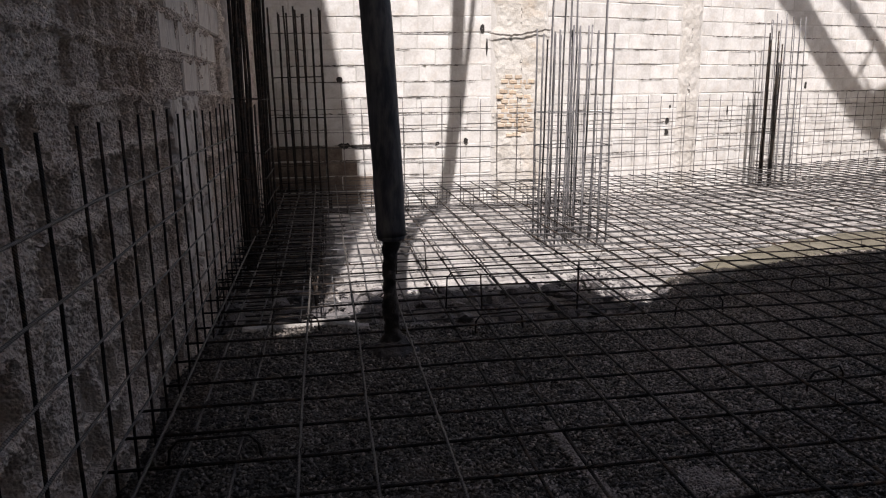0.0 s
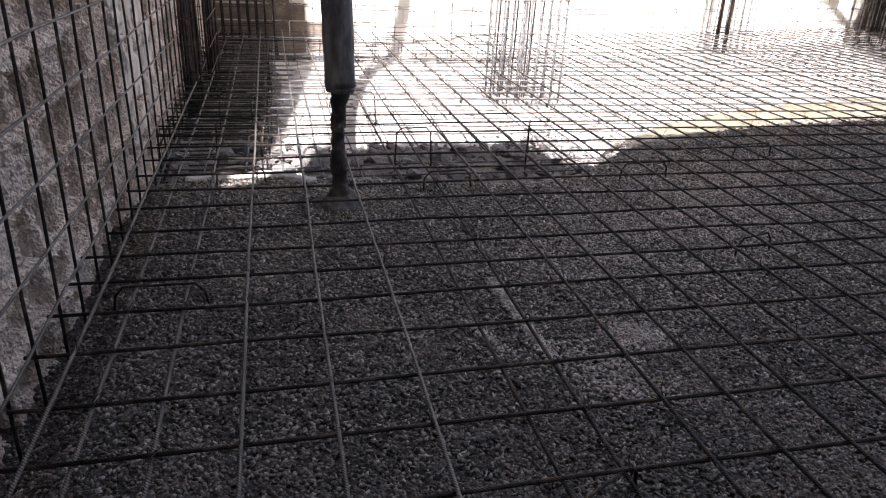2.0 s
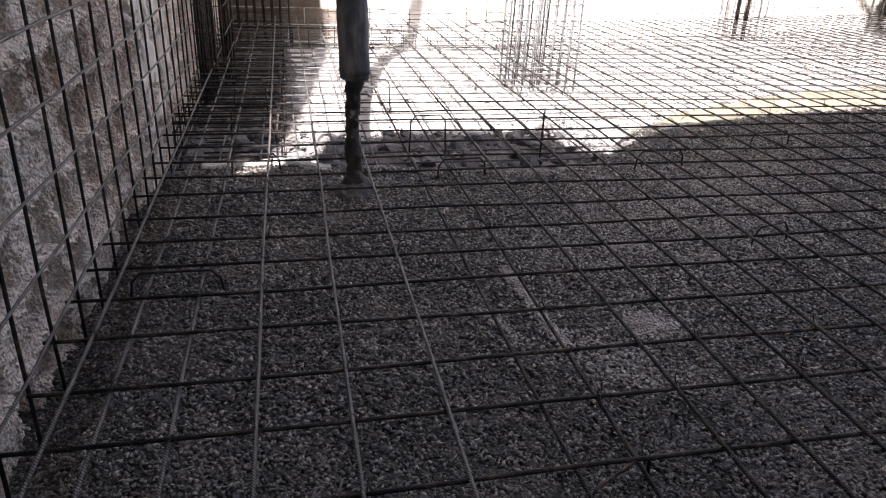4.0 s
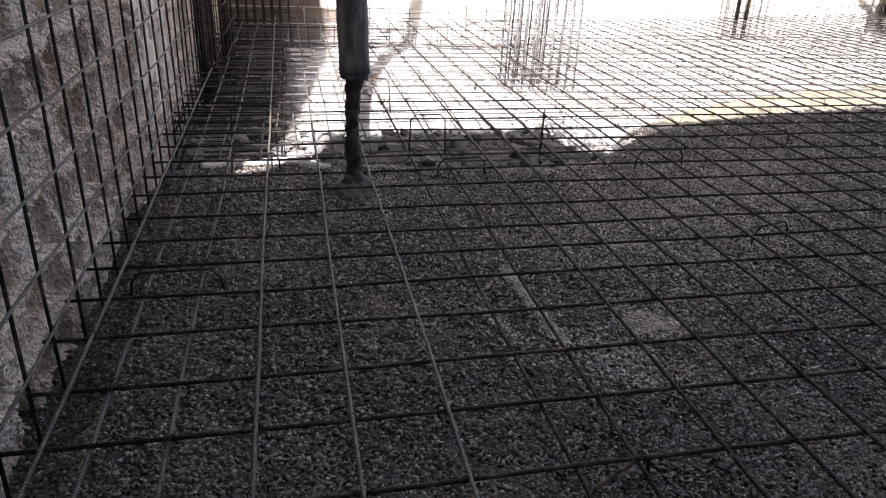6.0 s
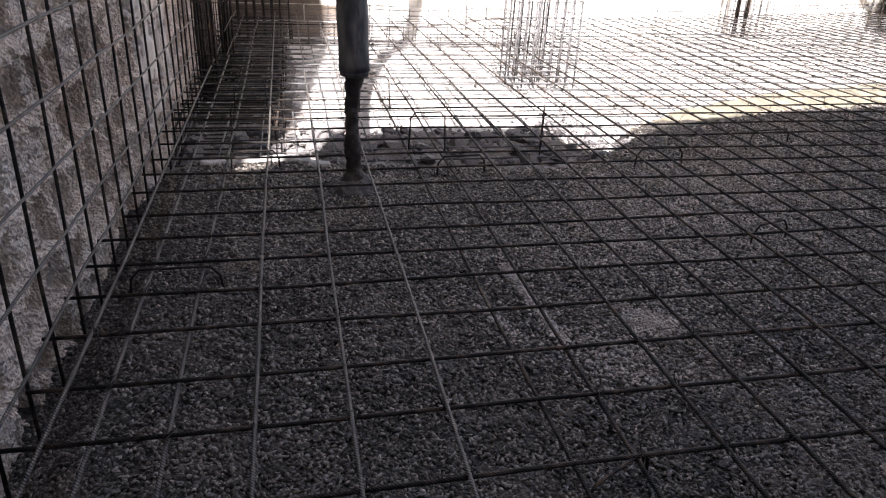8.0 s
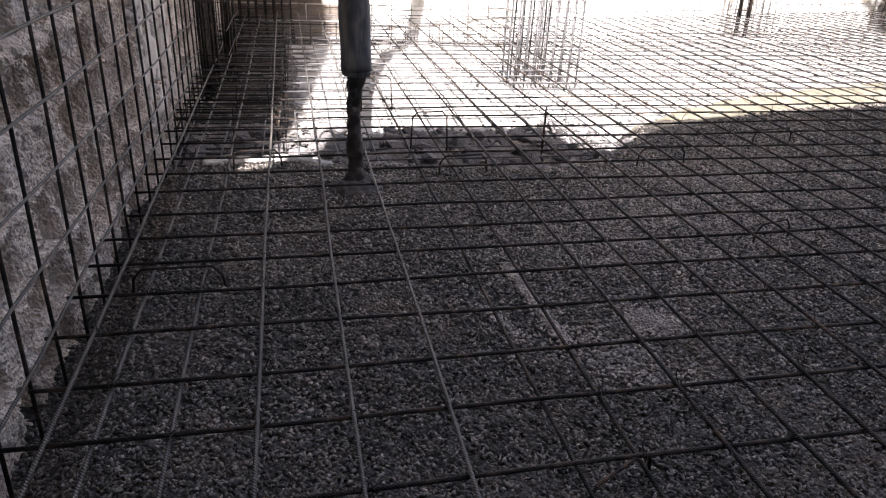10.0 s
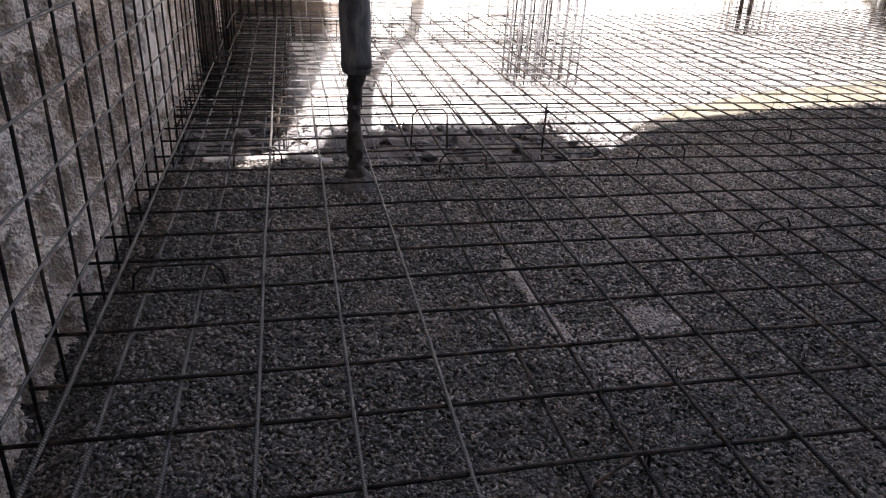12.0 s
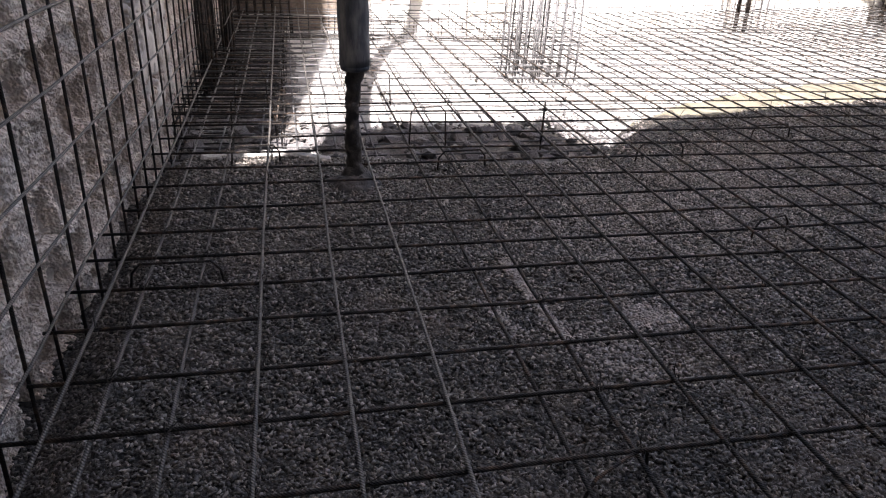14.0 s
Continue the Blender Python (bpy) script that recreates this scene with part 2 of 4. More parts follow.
HOSE = (0.292, 3.355)     # where the pump hose hangs


def pour_front(x):
    """How far ahead the fresh concrete reaches."""
    pts = ((-1.0, 3.92), (-0.35, 4.0), (0.0, 3.98), (0.25, 3.86), (0.6, 3.80), (1.25, 3.68), (1.6, 3.74), (2.05, 4.08), (2.4, 4.56), (2.8, 4.87), (3.3, 5.13), (3.9, 5.4), (4.9, 5.65), (10.0, 6.4))
    for (a, ya), (b, yb) in zip(pts, pts[1:]):
        if x <= b:
            return ya + (yb - ya) * (x - a) / (b - a) + 0.05 * n3(x, 0, 3, 4.0)
    return pts[-1][1]


# ---------------------------------------------------------------- ground and fresh concrete
def build_ground():
    xs = [-40, -20, -8, -3, -1.2] + list(np.linspace(-0.85, 10.8, 250)) + [13, 20, 40]
    ys = [-40, -20, -8, -3, 0, 2.5] + list(np.linspace(3.2, 11.4, 180)) + [14, 22, 40]
    verts = []
    for y in ys:
        for x in xs:
            z = GROUND_Z + 0.03 * fbm(x, y, 1.0, 1.6, 5) + 0.012 * fbm(x, y, 5.0, 12.0, 3)
            verts.append((x, y, z))
    w = len(xs)
    faces = [(j * w + i, j * w + i + 1, (j + 1) * w + i + 1, (j + 1) * w + i) for j in range(len(ys) - 1) for i in range(w - 1)]
    thing("ground", mesh_of("ground", verts, faces, M_GROUND, True), "pale dusty cement blinding under the bar grid", "ground", kind="structure")


def toe(x):
    """How much farther the slumped edge runs out beside the hose."""
    return 0.06 * max(0.0, 1 - ((x - 1.05) / 0.95) ** 4)


def pour_height(x, y):
    z = POUR_Z + 0.012 * fbm(x, y, 2.0, 2.2, 3) - 0.14 * max(0.0, min(1.0, (-0.55 - x) / 0.2))
    over = y - (pour_front(x) - 0.12)
    if over > 0:
        z -= 0.26 * min(1.0, over / (0.46 + toe(x))) ** 1.2
    heap = math.hypot((x - HOSE[0] - 0.02) / 0.17, (y - HOSE[1] - 0.02) / 0.13)
    return z + 0.05 * math.exp(-heap * heap)


def lump(x, y, s, seed):
    """Rounded pebbles with sharp creases between."""
    d = noise.voronoi(Vector((x * s, y * s, seed)))[0][0] * 1.2
    return math.sqrt(max(0.0, 1 - d * d)) - 0.7


def build_pour():
    xs = list(np.arange(-0.86, 2.5, 0.0065)) + list(2.5 + 6.3 * np.linspace(0, 1, 170)[1:] ** 1.3)
    rows = [-1.9, -1.0, 0.0, 0.5] + list(np.arange(0.85, 3.0, 0.0065)) + list(3.0 + np.linspace(0, 1, 130)[1:] * 1.14)
    verts = []
    for k, row in enumerate(rows):
        for x in xs:
            front = pour_front(x)
            y = row if row <= 3.0 else 3.0 + (row - 3.0) / 1.14 * (front + 0.34 + toe(x) - 3.0)
            z = pour_height(x, y)
            if y > 0.8 and x < 5:
                rough = 0.8 + 0.6 * n3(x, y, 9.0, 3.0)
                z += rough * (0.016 * lump(x, y, 46.0, 0.0) + 0.008 * lump(x, y, 85.0, 3.0)) + 0.007 * fbm(x, y, 7.0, 18.0, 2)
            verts.append((x, y, z))
    w = len(xs)
    faces = [(j * w + i, j * w + i + 1, (j + 1) * w + i + 1, (j + 1) * w + i) for j in range(len(rows) - 1) for i in range(w - 1)]
    thing("fresh_concrete", mesh_of("fresh_concrete", verts, faces, M_FRESH, True), "wet dark grey concrete freshly poured below the bars", "concrete", kind="stuff")


def stone_mesh(name, rng, size, mat, corners=12):
    pts = []
    for k in range(corners):
        v = Vector((rng.gauss(0, 1), rng.gauss(0, 1), rng.gauss(0, 0.7))).normalized()
        pts.append(v * size * rng.uniform(0.75, 1.1))
    bm = bmesh.new()
    for p in pts:
        bm.verts.new(p)
    bmesh.ops.convex_hull(bm, input=bm.verts)
    me = bpy.data.meshes.new(name)
    bm.to_mesh(me)
    bm.free()
    me.materials.append(mat)
    return me


def scatter(name, count, area, size, mat, seed, label, category, surface, sink=0.15, grow=(1.0, 0.0)):
    """Many small angular grains joined into one piece of stuff."""
    rng = random.Random(seed)
    base = []
    for k in range(12):
        me = stone_mesh("grain", rng, 1.0, mat, 8)
        me.calc_loop_triangles()
        base.append((np.array([v.co[:] for v in me.vertices]), np.array([t.vertices[:] for t in me.loop_triangles])))
        bpy.data.meshes.remove(me)
    verts, faces, o = [], [], 0
    for k in range(count):
        x, y = area(rng)
        s = rng.uniform(*size) * (grow[0] + grow[1] * y)
        vs, fs = base[k % 12]
        a = rng.uniform(0, 6.3)
        c, d = math.cos(a) * s, math.sin(a) * s
        verts.append(np.stack((vs[:, 0] * c - vs[:, 1] * d + x, vs[:, 0] * d + vs[:, 1] * c + y, vs[:, 2] * s * 0.85 + surface(x, y) + s * sink), 1))
        faces.append(fs + o)
        o += len(vs)
    verts, faces = np.concatenate(verts), np.concatenate(faces)
    me = bpy.data.meshes.new(name)
    me.vertices.add(len(verts))
    me.vertices.foreach_set("co", verts.ravel())
    me.loops.add(faces.size)
    me.loops.foreach_set("vertex_index", faces.ravel())
    me.polygons.add(len(faces))
    me.polygons.foreach_set("loop_start", np.arange(0, faces.size, 3))
    me.materials.append(mat)
    me.update(calc_edges=True)
    thing(name, me, label, category, kind="stuff")


def build_grains():
    def near(rng):
        while True:
            y = 0.9 + 4.6 * rng.random() ** 1.35
            x = rng.uniform(-0.78, 0.35 + 1.08 * y)
            if math.hypot((x - HOSE[0]) / 0.15, (y - HOSE[1]) / 0.12) < 1 + 0.3 * n3(x, y, 2, 14):
                continue
            if y < pour_front(x) - (0.18 if -0.52 < x < 0.22 else 0.02 if x < 2.2 else 0.44 if x < 4 else 0.62):
                return x, y
    scatter("aggregate", 90000, near, (0.0048, 0.0115), M_GRAIN, 5, "coarse wet aggregate showing in the fresh concrete", "gravel", pour_height, 0.3, (0.72, 0.16))

    # half-dry slurry: pale coated grains strewn along a few lines
    # The sixth, broadest trail pales the far right of the pour.
    trails = (((0.79, 2.44), (0.838, 1.84), 0.012, 1100), ((1.12, 1.985), (1.25, 1.93), 0.045, 900), ((0.62, 2.14), (0.70, 1.88), 0.012, 170),
              ((1.30, 2.62), (1.46, 2.55), 0.03, 220), ((0.86, 1.83), (1.10, 1.66), 0.075, 700), ((1.1, 2.3), (2.8, 3.7), 0.42, 13500), ((-0.2, 3.3), (0.5, 3.0), 0.15, 300))
    marks = [k for k, trail in enumerate(trails) for _ in range(trail[3])]

    def trail_spot(rng):
        a, c, wide, _ = trails[marks[rng.randrange(len(marks))]]
        u = rng.random()
        return a[0] + (c[0] - a[0]) * u + rng.gauss(0, wide), a[1] + (c[1] - a[1]) * u + rng.gauss(0, wide)
    scatter("slurry_grains", len(marks), trail_spot, (0.0045, 0.010), M_SLURRY, 9, "pale half-dry slurry clinging to the aggregate", "gravel", pour_height, 0.9)

    def edge(rng):
        x = rng.uniform(-0.75, 2.3)
        y = pour_front(x) + rng.uniform(0.0, 1.5) * rng.random() ** 0.5
        while on_smear(x, y):
            x, y = rng.uniform(-0.75, 2.3), y + 0.02
        return x, y
    scatter("rubble_crumbs", 7000, edge, (0.006, 0.024), M_RUBBLE, 8, "grey cement crumbs along the edge of the pour", "rubble", lambda x, y: max(pour_height(x, y), GROUND_Z + 0.03 * fbm(x, y, 1.0, 1.6, 5)))

    def lit(rng):
        y = rng.uniform(3.9, 9.2)
        return rng.uniform(-0.7, 0.2 + 0.9 * y), y
    scatter("crumbs", 2500, lit, (0.008, 0.03), M_GROUND, 6, "pale cement crumbs scattered on the blinding", "rubble", lambda x, y: GROUND_Z + 0.03 * fbm(x, y, 1.0, 1.6, 5))


def build_shade_strip():
    """Dark lumpy strip standing for the shade between the hacked wall and the blinding."""
    def place(u, v):
        y = 4.0 + 5.35 * v
        x = WALL_X - 0.02 + (0.85 + 0.07 * fbm(y, 2, 1, 2.2, 3)) * u
        z = GROUND_Z + 0.03 * fbm(x, y, 1.0, 1.6, 5) + 0.012 + 0.02 * fbm(x, y, 3, 9, 4)
        return (x, y, z - (0.05 if u == 1 or v in (0, 1) else 0.0))
    thing("earth_strip", grid_sheet("earth_strip", 60, 260, place, M_SHADE_GROUND), "dark brown strip standing for shade along the hacked wall", "soil", kind="stuff")


def build_rubble():
    """Broken lumps where the pour stops, on a bed toned dark for shade."""
    def bed(u, v):
        x = 0.10 + 1.95 * u
        wide = math.sin(math.pi * min(1.0, max(0.0, u))) ** 0.35
        y = pour_front(x) - 0.02 + v * (1.32 * wide + 0.12 * n3(x, 3, 8, 4))
        z = max(GROUND_Z + 0.03 * fbm(x, y, 1.0, 1.6, 5) + 0.028, pour_height(x, y) - 0.01) + 0.022 * fbm(x, y, 6, 8, 4)
        return (x, y, z - (0.06 if v in (0, 1) or u in (0, 1) else 0.0))
    thing("rubble_bed", grid_sheet("rubble_bed", 110, 70, bed, M_SHADE_GROUND), "dark bed of spilt slurry and crumbs, deepened for shade", "rubble", kind="stuff")
    rng = random.Random(21)
    kinds = [stone_mesh("rubble_stone", rng, 1.0, M_RUBBLE, 22) for k in range(8)]
    for k in range(280):
        x = rng.uniform(0.2, 1.95) if k < 215 else rng.uniform(-0.7, 0.3)
        y = pour_front(x) + rng.uniform(0.02, 1.25)
        s = 0.022 + 0.05 * rng.random() ** 2
        if on_smear(x, y):
            y += 0.6
        ob = thing("rubble_stone", kinds[k % 8], "grey broken cement lump lying on the blinding", "rubble", "rubble at the pour's edge")
        ob.matrix_world = Matrix.LocRotScale((x, y, max(GROUND_Z + 0.02, pour_height(x, y)) + s * 0.3), Euler((rng.uniform(-0.4, 0.4), rng.uniform(-0.4, 0.4), rng.uniform(0, 6))), (s * 1.35, s, s * 0.65))


def sand_edge(x):
    """How far the sand reaches over the blinding."""
    pts = ((2.4, 4.95), (2.87, 5.30), (3.21, 5.47), (4.06, 5.97), (4.9, 6.32), (6.36, 6.71), (9.0, 7.2))
    for (a, ya), (b, yb) in zip(pts, pts[1:]):
        if x <= b:
            return ya + (yb - ya) * (x - a) / (b - a)
    return pts[-1][1]


def build_sand():
    """Tan sand draped over the edge of the pour and the blinding beyond."""
    def place(u, v):
        x = 2.55 + 6.1 * u
        near = pour_front(x) - (0.46 + 0.14 * max(0.0, min(1.0, x - 3.2)) if x > 2.9 else 0.46 - 0.38 * (2.9 - x) / 0.35) + 0.05 * n3(x, 4, 1, 5)
        far = max(sand_edge(x), pour_front(x) + 0.25) + 0.10 * n3(x, 2, 2, 3.0) + 0.05 * n3(x, 6, 2, 11.0)
        y = near + (far - near) * v
        z = max(pour_height(x, y) + 0.012, GROUND_Z + 0.03 * fbm(x, y, 1.0, 1.6, 5) + 0.02) + 0.010 * fbm(x, y, 3, 7, 4)
        return (x, y, z - (0.05 if v in (0, 1) or u == 0 else 0.0))
    thing("sand_strip", grid_sheet("sand_strip", 220, 70, place, M_SAND), "low strip of damp tan sand at the edge of the pour", "sand", kind="stuff")


def on_smear(x, y):
    return -0.52 < x < 0.22 and y < pour_front(x) + 0.5


def build_smear():
    """A smooth skin of cement trowelled off where the pour stops."""
    def place(u, v):
        x = -0.50 + 0.70 * u
        y = pour_front(x) - 0.19 + 0.68 * v + 0.04 * n3(x, 1, 7, 6)
        z = max(pour_height(x, y) + 0.02, GROUND_Z + 0.03 * fbm(x, y, 1.0, 1.6, 5) + 0.03) + 0.006 * fbm(x, y, 4, 9, 3)
        return (x, y, z - (0.06 if v in (0, 1) or u in (0, 1) else 0.0))
    thing("cement_smear", grid_sheet("cement_smear", 60, 56, place, M_GROUND), "smooth pale cement skin at the edge of the pour", "cement", kind="stuff")


# ---------------------------------------------------------------- walls
def build_left_wall():
    """Hacked masonry: deep vertical scars, with a few flat patches left standing."""
    y0, y1, z0, z1 = -1.6, 9.60, -0.35, 2.35

    high, pitch = 0.203, 0.198

    def step(a, c, v):
        v = max(0.0, min(1.0, (v - a) / (c - a)))
        return v * v * (3 - 2 * v)

    def face(y, z):
        """Opened hollow blocks: smooth upright cores between broken webs, with clotted mortar along the beds."""
        ragged = fbm(y, z, 11.0, 9.0, 4)
        grit = fbm(y, z, 31.0, 34.0, 3)
        row = math.floor((z + 0.46 + 0.018 * n3(y, 3, 1, 5.0)) / high)
        v = (z + 0.46 + 0.018 * n3(y, 3, 1, 5.0)) / high - row
        c = y / pitch + 0.21 * n3(row * 3.1, 0.5, 2.5) + 0.10 * n3(y, z, 4, 3.0)
        cell = math.floor(c)
        u = c - cell
        luck = n3(cell * 1.71 + 0.3, row * 2.37 + 0.6, 8.5)
        edge_u = 0.035 * ragged + 0.02 * grit
        w = max(0.0, min(1.0, (u - 0.09 + edge_u) / 0.80))
        core = max(0.0, 1 - abs(2 * w - 1) ** 7)
        foot = 0.07 + 0.55 * max(0.0, n3(cell * 0.9 + 0.4, row * 1.3 + 0.2, 2.2)) + 0.16 * ragged
        head = 0.07 + 0.45 * max(0.0, n3(cell * 1.3 + 0.1, row * 0.7 + 0.9, 6.1)) + 0.16 * ragged
        core *= step(foot - 0.03, foot + 0.05, v) * step(head - 0.03, head + 0.04, 1 - v)
        core *= step(-0.22, -0.16, luck + 0.40 * n3(y, z, 15.0, 1.1))
        swell = 0.020 * fbm(y, z, 2.0, 1.3, 3)
        lip = 0.016 * math.exp(-((u - 0.05 + edge_u) / 0.045) ** 2) * (0.5 + n3(y, z, 41.0, 9.0))
        clots = 0.010 * fbm(y, z, 9.0, 8.0, 4) + 0.010 * abs(grit) + 0.012 * abs(fbm(y, z, 19.0, 15.0, 3)) - 0.012 * max(0.0, fbm(y, z, 29.0, 52.0, 2))
        bed = 0.020 * step(0.13, 0.09, min(v, 1 - v) + 0.14 * ragged) * (0.7 + 0.8 * n3(y, z, 23.0, 6.0))
        return WALL_X - 0.014 + swell + (clots + bed + lip) * (1 - 0.97 * core) - core * (0.074 + 0.050 * luck) + 0.0012 * grit, core

    ny, nz = 980, 400

    def spread(u, *stops):
        for (a, pa), (c, pc) in zip(stops, stops[1:]):
            if u <= c:
                return pa + (pc - pa) * (u - a) / (c - a)
        return stops[-1][1]

    def place(u, v):
        y = spread(u, (0, y0), (0.03, 1.1), (0.78, 5.2), (1, y1))
        z = spread(v, (0, z0), (0.72, 1.35), (1, z1))
        x, core = face(y, z)
        cores.append(core > 0.45)
        return (x, y, z)
    cores = []
    me = grid_sheet("wall_left", ny, nz, place, M_ROUGH, False)
    me.materials.append(M_CORE)
    me.polygons.foreach_set("material_index", [int(cores[p.vertices[0]] and cores[p.vertices[2]]) for p in me.polygons])
    wall = thing("wall_left", me, "hacked brown-grey masonry wall with deep vertical scars", "wall", kind="structure")
    v, f = solid_box((-1.25, y0, z0), (-0.99, y1, z1))
    part("wall_core", mesh_of("wall_core", v, f, M_ROUGH), wall)

    # flat cement render left standing
    def slab(name, ya, yb, za, zb, proud, seed):
        def edge(u, v):
            y = ya + (yb - ya) * u
            z = za + (zb - za) * v
            y += 0.05 * fbm(z, seed, 0, 5, 3) * (1 - abs(2 * u - 1) * 0.2)
            z += 0.03 * fbm(y, seed, 4, 6, 3)
            rim = min(u, 1 - u, v, 1 - v)
            y += 0.03 * fbm(z, seed, 9, 22, 3) * (1 - min(1.0, 6 * min(u, 1 - u)))
            chip = max(0.0, fbm(y, z, seed + 5, 7, 4) - 0.22) * 0.25
            x = WALL_X + proud - (0.07 if rim <= 0 else 0.0) + 0.008 * fbm(y, z, seed, 6, 4) - min(0.05, chip)
            return (x, y, z)
        return part(name, grid_sheet(name, 90, 80, edge, M_RENDER), wall, "flat grey cement render")
    slab("render_patch", 4.05, 5.0, 0.02, 0.62, 0.012, 2)
    slab("render_patch", 3.86, 4.75, 0.60, 1.16, 0.014, 12)
    rng = random.Random(4)
    for row in range(5):
        for col in range(4):
            wide = 0.48 if col < 3 else rng.uniform(0.25, 0.45)
            ya = 3.72 + col * 0.50 + (0.0 if row % 2 else 0.14) + rng.uniform(-0.02, 0.02) + row * 0.05
            za = 1.28 + row * 0.205
            if (row, col) in ((0, 0), (0, 3), (3, 3), (4, 0)):
                continue
            part("face_block", block_mesh("face_block", wide, 0.12, 0.196, rng, M_RENDER, 0.011), wall).matrix_world = Matrix.Translation((WALL_X - 0.052 + rng.uniform(-0.008, 0.008), ya + wide / 2, za)) @ Matrix.Rotation(radians(90), 4, "Z")
    slab("render_patch", 6.4, 7.6, -0.1, 2.3, 0.02, 7)


def block_mesh(name, wide, deep, high, rng, mat, c=0.006):
    """A block with worn, slightly crooked arrises: x along the wall, y into it, z up."""
    bm = bmesh.new()
    bmesh.ops.create_cube(bm, size=1.0)
    for v in bm.verts:
        v.co = (v.co.x * wide + rng.uniform(-0.004, 0.004), v.co.y * deep, v.co.z * high + rng.uniform(-0.003, 0.003))
    bmesh.ops.bevel(bm, geom=[e for e in bm.edges], offset=c, segments=1, affect="EDGES", profile=0.6)
    me = bpy.data.meshes.new(name)
    bm.to_mesh(me)
    bm.free()
    me.materials.append(mat)
    return me


COURSE, BLOCK = 0.2, 0.405


def block_wall(name, a, b, label, seed, gaps, mat=None, top=WALL_TOP, raw=None):
    """A wall of blocks laid in half bond from a to b, the camera's side being on its right; gaps: stretches (from, to) with no blocks."""
    mat = mat or M_BLOCK
    rng = random.Random(seed)
    a, b = Vector((*a, 0)), Vector((*b, 0))
    along = (b - a).normalized()
    length = (b - a).length
    turn = math.atan2(along.y, along.x)
    m = Matrix.Translation(a) @ Matrix.Rotation(turn, 4, "Z")
    v, f = solid_box((0, 0.005, -0.4), (length, 0.19, top))
    wall = thing(name, mesh_of(name, v, f, M_JOINT), label, "wall", kind="structure")
    wall.matrix_world = m
    full = [block_mesh("block", BLOCK - 0.011, 0.10, COURSE - 0.011, rng, mat) for k in range(5)]
    rows = int((top + 0.3) / COURSE)
    for r in range(rows):
        z = -0.3 + (r + 0.5) * COURSE
        x = -(r % 2) * BLOCK / 2 + rng.uniform(-0.03, 0.03)
        while x < length:
            lo, hi = max(x, 0.0), min(x + BLOCK, length)
            for g0, g1 in gaps:
                if lo < g1 and hi > g0:
                    if lo < g0:
                        hi = min(hi, g0)
                    elif hi > g1:
                        lo = max(lo, g1)
                    else:
                        hi = lo
            x += BLOCK
            if hi - lo < 0.04:
                continue
            me = rng.choice(full) if hi - lo > BLOCK - 0.002 else block_mesh("block", hi - lo - 0.011, 0.10, COURSE - 0.011, rng, mat)
            # The brown, darker blocks stop along the slanting edge of the corner's shadow.
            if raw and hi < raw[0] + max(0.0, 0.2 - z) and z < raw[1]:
                me = block_mesh("block", hi - lo - 0.011, 0.10, COURSE - 0.011, rng, M_BLOCK_RAW_SHADE)
            ob = part("block", me, wall)
            ob.matrix_parent_inverse = Matrix()
            ob.matrix_basis = Matrix.LocRotScale(((lo + hi) / 2, 0.05 + rng.uniform(-0.004, 0.004), z + rng.uniform(-0.005, 0.005)), Euler((rng.uniform(-0.008, 0.008), rng.uniform(-0.009, 0.009), rng.uniform(-0.005, 0.005))), None)
    return wall, m, length


def plaster_band(name, wall, x0, x1, z0, z1, proud, seed, mat):
    """A rough plastered upright strip on a wall, in the wall's own measure."""
    def place(u, v):
        z = z0 + (z1 - z0) * v
        mid = (x0 + x1) / 2 + (u - 0.5) * (x1 - x0) + 0.04 * fbm(z, seed, 0, 3, 3) * (1 if u > 0.5 else -1)
        bulge = proud * (1 - abs(2 * u - 1) ** 6) - 0.03
        y = -bulge - 0.012 * fbm(mid, z, seed, 4, 4) - 0.004 * fbm(mid, z, seed + 3, 19, 3)
        return (mid, y if 0 < u < 1 else 0.03, z)
    ob = part(name, grid_sheet(name, 60, 260, place, mat), wall, "rough ochre plaster")
    ob.matrix_parent_inverse = Matrix()
    return ob


def wall_hole(wall, x, z, wide, high, seed):
    """A broken pocket in the wall: a ragged dark recess with a lip."""
    rng = random.Random(seed)
    n = 10
    outer = [(x + math.cos(2 * math.pi * k / n) * wide / 2 * rng.uniform(0.75, 1.2), z + math.sin(2 * math.pi * k / n) * high / 2 * rng.uniform(0.75, 1.2)) for k in range(n)]
    verts = [(p, -0.006, q) for p, q in outer] + [(x + (p - x) * 0.8, -0.004, z + (q - z) * 0.8) for p, q in outer] + [(x, -0.003, z)]
    faces = [(k, (k + 1) % n, n + (k + 1) % n, n + k) for k in range(n)] + [(n + k, n + (k + 1) % n, 2 * n) for k in range(n)]
    ob = part("broken_pocket", mesh_of("broken_pocket", verts, faces, M_HOLE), wall, "dark broken pocket")
    ob.matrix_parent_inverse = Matrix()


